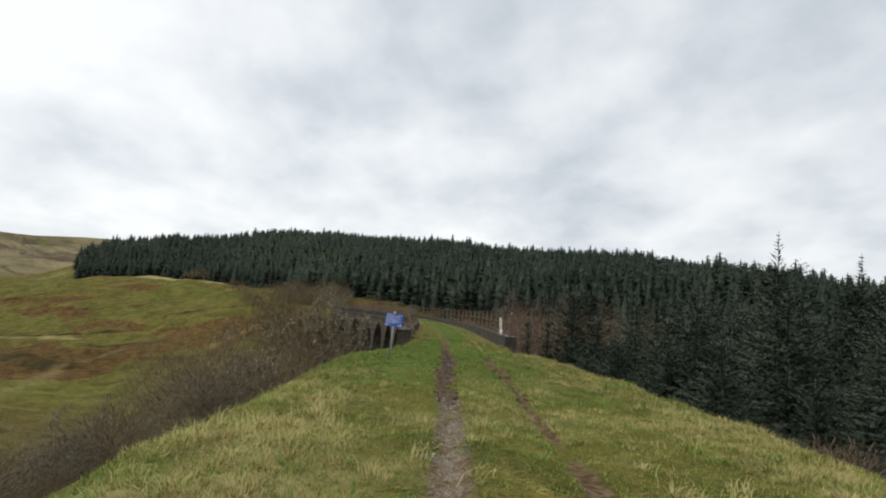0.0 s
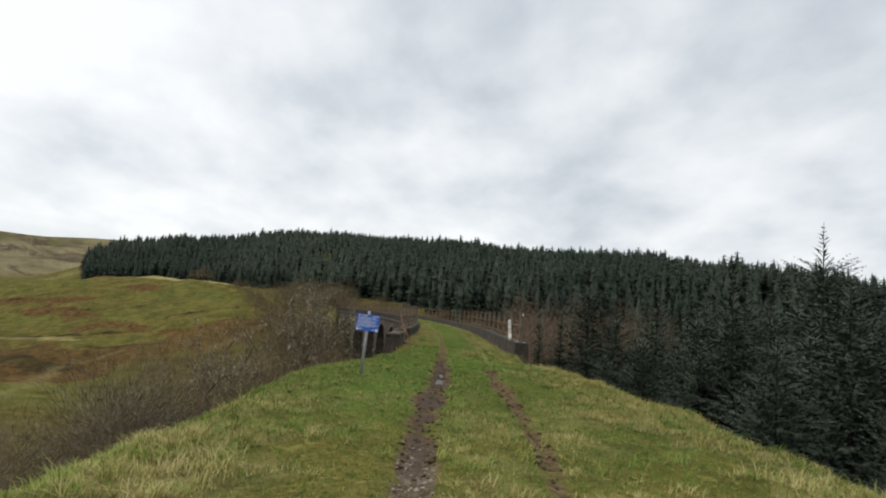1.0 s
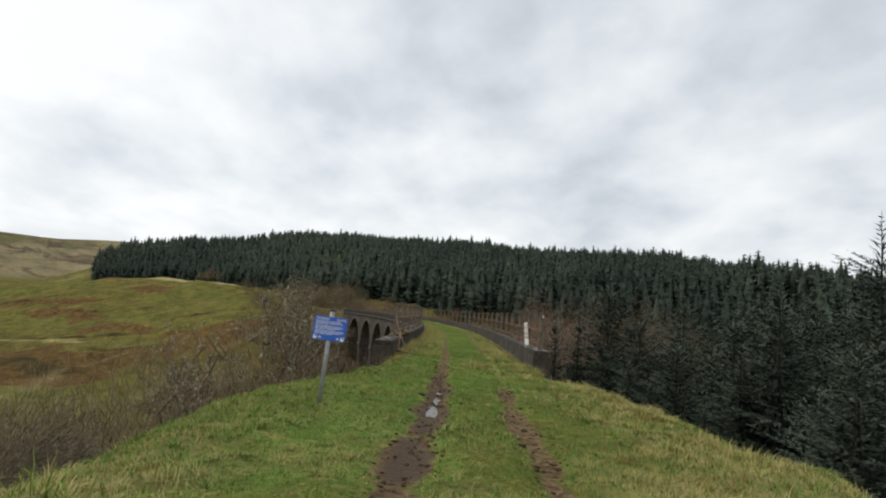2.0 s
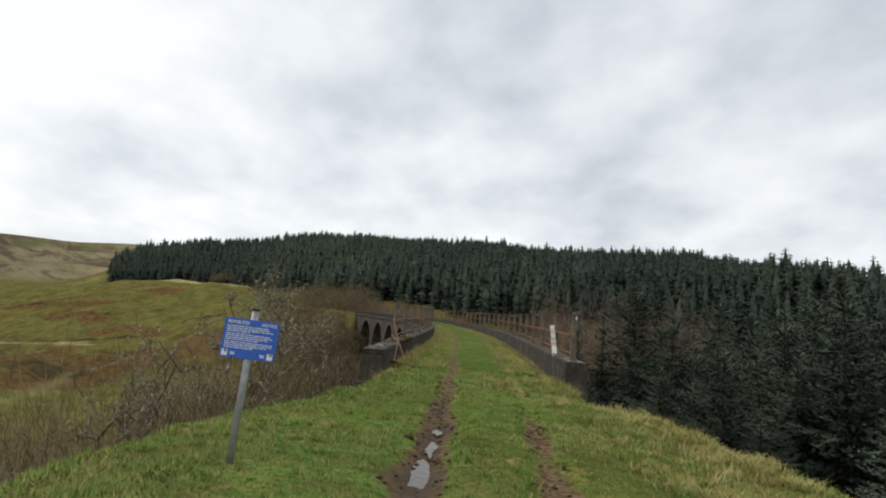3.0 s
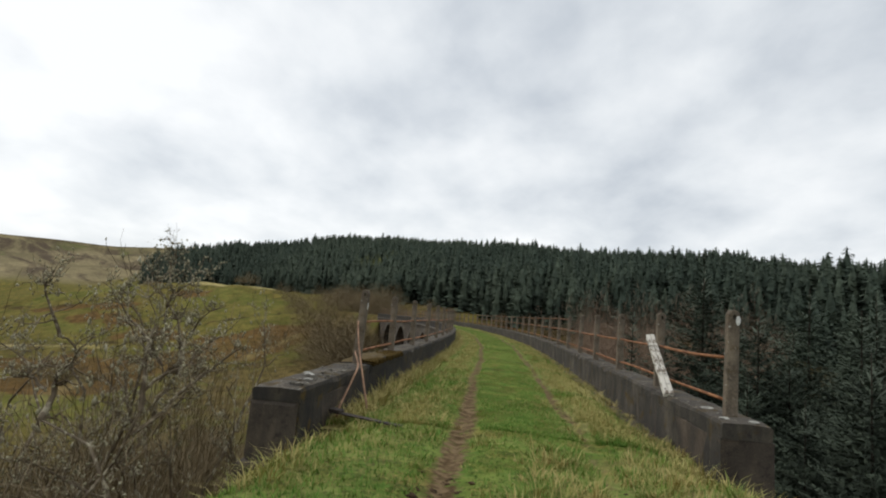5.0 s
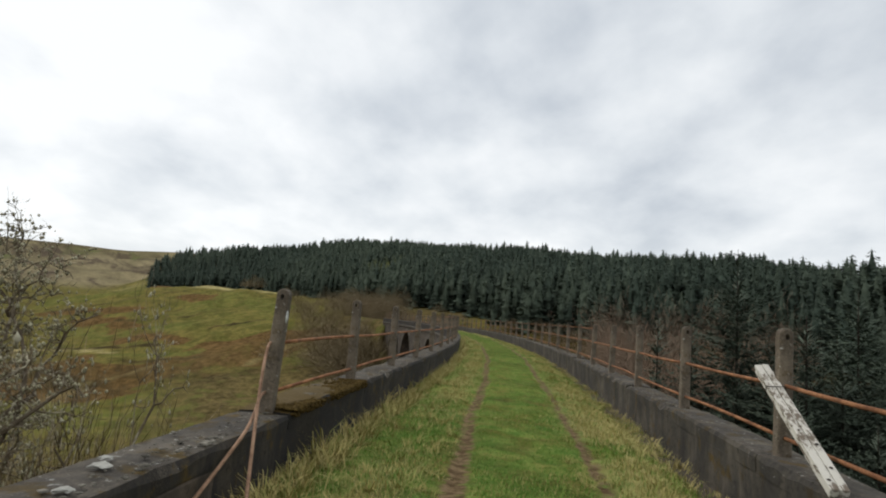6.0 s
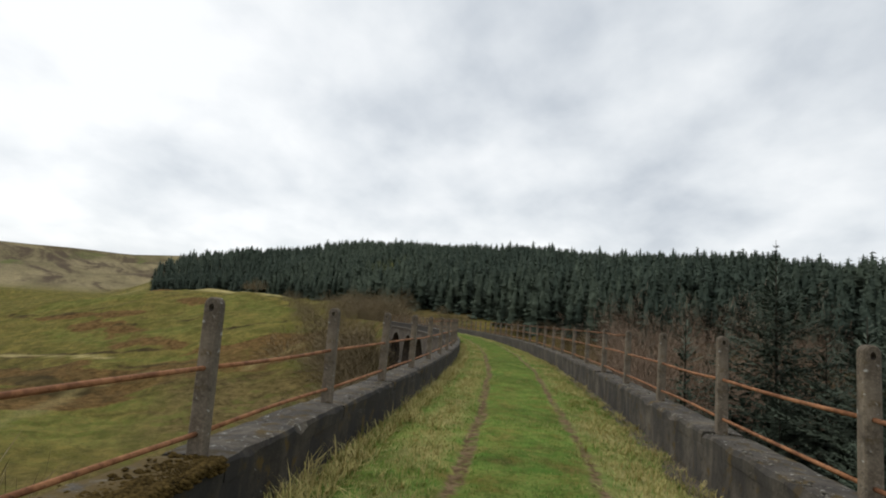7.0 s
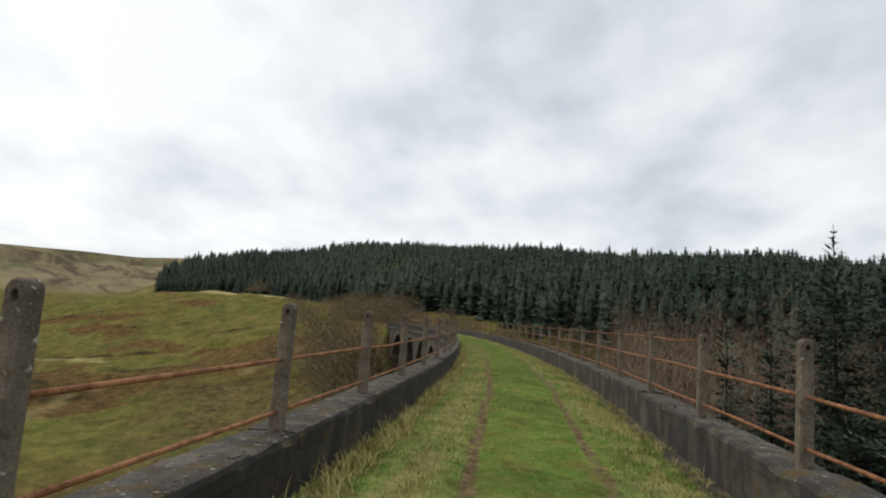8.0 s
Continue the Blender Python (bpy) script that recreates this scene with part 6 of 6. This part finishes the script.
def bank_turf(rng):
    n = 290000
    y, x = -28.6 + 29.2 * rng.random(n), rng.uniform(-4.6, 6.2, n)
    left, right = bank_sides(y)
    t1, t2 = patches(y, x)
    edge = np.maximum(step(left + 1.6, left + 0.1, x), step(right - 2.2, right - 0.2, x))
    keep = (rut_mud(y, x) < 0.24 + 0.3 * t2) & (x > left - 1.3) & (x < right + 1.3) & (rng.random(n) < 0.8 + 0.5 * t1)
    x, y, edge, t1, t2 = x[keep], y[keep], edge[keep], t1[keep], t2[keep]
    chance = np.clip(0.05 + 1.1 * (t1 + 0.9 * t2 + 0.50 * edge), 0.02, 0.92) * (1 - 0.6 * step(-15, -9, y) * (1 - 0.9 * step(0.9, 2.2, x)))
    dry = (rng.random(len(x)) < chance) * rng.uniform(0.35, 1.0, len(x))
    h = (0.040 + 0.030 * edge + 0.05 * np.clip(t1 + t2, 0, 1)) * rng.uniform(0.6, 1.5, len(x))
    return x, y, ground_z(x, y), h, dry, np.full(len(x), np.nan)


def deck_turf_blades(rng):
    n = 225000
    s = 0.3 + 62 * rng.random(n) ** 1.8
    lat = rng.uniform(-2.14, 2.24, n)
    t1, t2 = patches(s, lat)
    edge = np.maximum(step(-1.5, -2.1, lat), step(1.7, 2.2, lat))
    band = np.exp(-((lat - 1.45) / 0.42) ** 2) + 0.8 * np.exp(-((lat + 1.15) / 0.32) ** 2)
    keep = (rut_mud(s, lat) < 0.24 + 0.3 * t2) & (rng.random(n) < 0.85 + 0.4 * t1)
    s, lat, edge, band, t1, t2 = s[keep], lat[keep], edge[keep], band[keep], t1[keep], t2[keep]
    chance = np.clip(0.05 + 0.4 * edge + 1.15 * band * (0.85 + 1.5 * t1) + 0.4 * np.clip(t1, 0, 1), 0, 0.92)
    dry = (rng.random(len(s)) < chance) * rng.uniform(0.5, 1.0, len(s))
    h = (0.036 + 0.045 * edge + 0.045 * band + 0.025 * np.clip(t1, 0, 1)) * rng.uniform(0.6, 1.5, len(s))
    p = np.array([tuple(at_line(q, r)) for q, r in zip(s, lat)])
    return p[:, 0], p[:, 1], turf_z(s, lat), h, dry, np.full(len(s), np.nan)


def clumps(rng, cs, cl, size, count, dryness, spread):
    """Blades of tussocks: centres, height, blades to each, dryness."""
    k = np.repeat(np.arange(len(cs)), count)
    a, r = rng.uniform(0, 2 * math.pi, len(k)), np.abs(rng.normal(0, 1, len(k))) * np.repeat(spread, count)
    lean_to = np.repeat(rng.uniform(0, 2 * math.pi, len(cs)), count)
    out = np.where(rng.random(len(k)) < 0.5, a, lean_to)
    h = np.repeat(size, count) * rng.uniform(0.45, 1.15, len(k))
    dry = np.clip(np.repeat(dryness, count) + rng.normal(0, 0.2, len(k)), 0, 1)
    return cs[k] + r * np.sin(a), cl[k] + r * np.cos(a), h, dry, out


def bank_tufts(rng):
    n = 4200
    y = -28.5 + 28.2 * rng.random(n) ** 1.15
    left, right = bank_sides(y)
    u = rng.random(n)
    side = rng.random(n)
    x = np.where(side < 0.34, left - 0.6 + 1.7 * u ** 1.2, np.where(side < 0.74, right + 0.7 - 2.4 * u ** 1.2, left + (right - left) * u))
    a, b = ruts(y, x)
    t1 = patches(y, x)[0]
    fresh = step(-15, -9, y) * step(0.2, -0.8, x - right + 2.0)
    keep = (np.maximum(a, b) < 0.3) & (rng.random(n) < (0.75 + 1.6 * t1) * (1 - 0.35 * fresh))
    x, y, side, fresh, t1 = x[keep], y[keep], side[keep], fresh[keep], t1[keep]
    size = (rng.gamma(4, 0.025, len(x)) + 0.04) * (1 - 0.4 * fresh)
    dryness = np.clip(np.where(rng.random(len(x)) < 0.62 + 0.5 * t1, rng.uniform(0.7, 1.1, len(x)), rng.uniform(0.0, 0.25, len(x))), 0, 1) * (1 - 0.75 * fresh)
    # rough dry grass where the turf meets the parapet ends, and a straw shoulder before them
    m = 120
    ey = rng.uniform(-8.2, -4.2, m)
    x, y = np.append(x, bank_sides(ey)[1] - np.abs(rng.normal(0, 0.35, m)) + 0.1), np.append(y, ey)
    size, dryness = np.append(size, rng.uniform(0.12, 0.24, m)), np.append(dryness, rng.uniform(0.6, 1.0, m))
    m = 46
    ex = np.where(np.arange(m) % 2 == 0, -2.0 + rng.normal(0, 0.2, m), 2.25 + rng.normal(0, 0.14, m))
    ey = np.where(np.arange(m) % 2 == 0, rng.uniform(-2.4, -0.2, m), rng.uniform(-1.9, -0.3, m))
    x, y = np.append(x, ex), np.append(y, ey)
    size, dryness = np.append(size, rng.uniform(0.14, 0.30, m)), np.append(dryness, rng.uniform(0.6, 1.0, m))
    py, px, h, dry, out = clumps(rng, y, x, size, rng.integers(22, 52, len(x)), dryness, size * 0.6)
    return px, py, ground_z(px, py), h, dry, out


def deck_tufts(rng):
    n = 2600
    s = 0.4 + 42 * rng.random(n) ** 1.5
    side = rng.random(n)
    lat = np.where(side < 0.27, rng.uniform(-2.10, -1.70, n), np.where(side < 0.52, 2.22 - np.abs(rng.normal(0, 0.16, n)), np.where(side < 0.82, rng.normal(1.45, 0.3, n), rng.normal(-1.15, 0.28, n))))
    size = np.where(side < 0.27, rng.gamma(4, 0.042, n) + 0.06, np.where(side < 0.52, rng.gamma(4, 0.024, n) + 0.04, rng.gamma(4, 0.022, n) + 0.03))
    dryness = np.where(side < 0.52, rng.uniform(0.7, 1.2, n), rng.uniform(0.5, 1.05, n))
    ps, pl, h, dry, out = clumps(rng, s, lat, size, rng.integers(10, 26, n), dryness, size * 0.35)
    pl = np.clip(pl, -2.12, 2.23)
    p = np.array([tuple(at_line(q, r)) for q, r in zip(ps, pl)])
    return p[:, 0], p[:, 1], turf_z(ps, pl), h, dry, out


build_blades("bank_turf", "short green turf with yellowing patches on the embankment top", 1, bank_turf, False)
build_blades("deck_grass", "short bright green grass between and beside the wheel tracks", 2, deck_turf_blades, False)
build_blades("bank_tussocks", "straw-coloured tussocks along the edges of the embankment", 3, bank_tufts, True)
build_blades("deck_tussocks", "long dry grass tufts at the foot of the parapets", 4, deck_tufts, True)
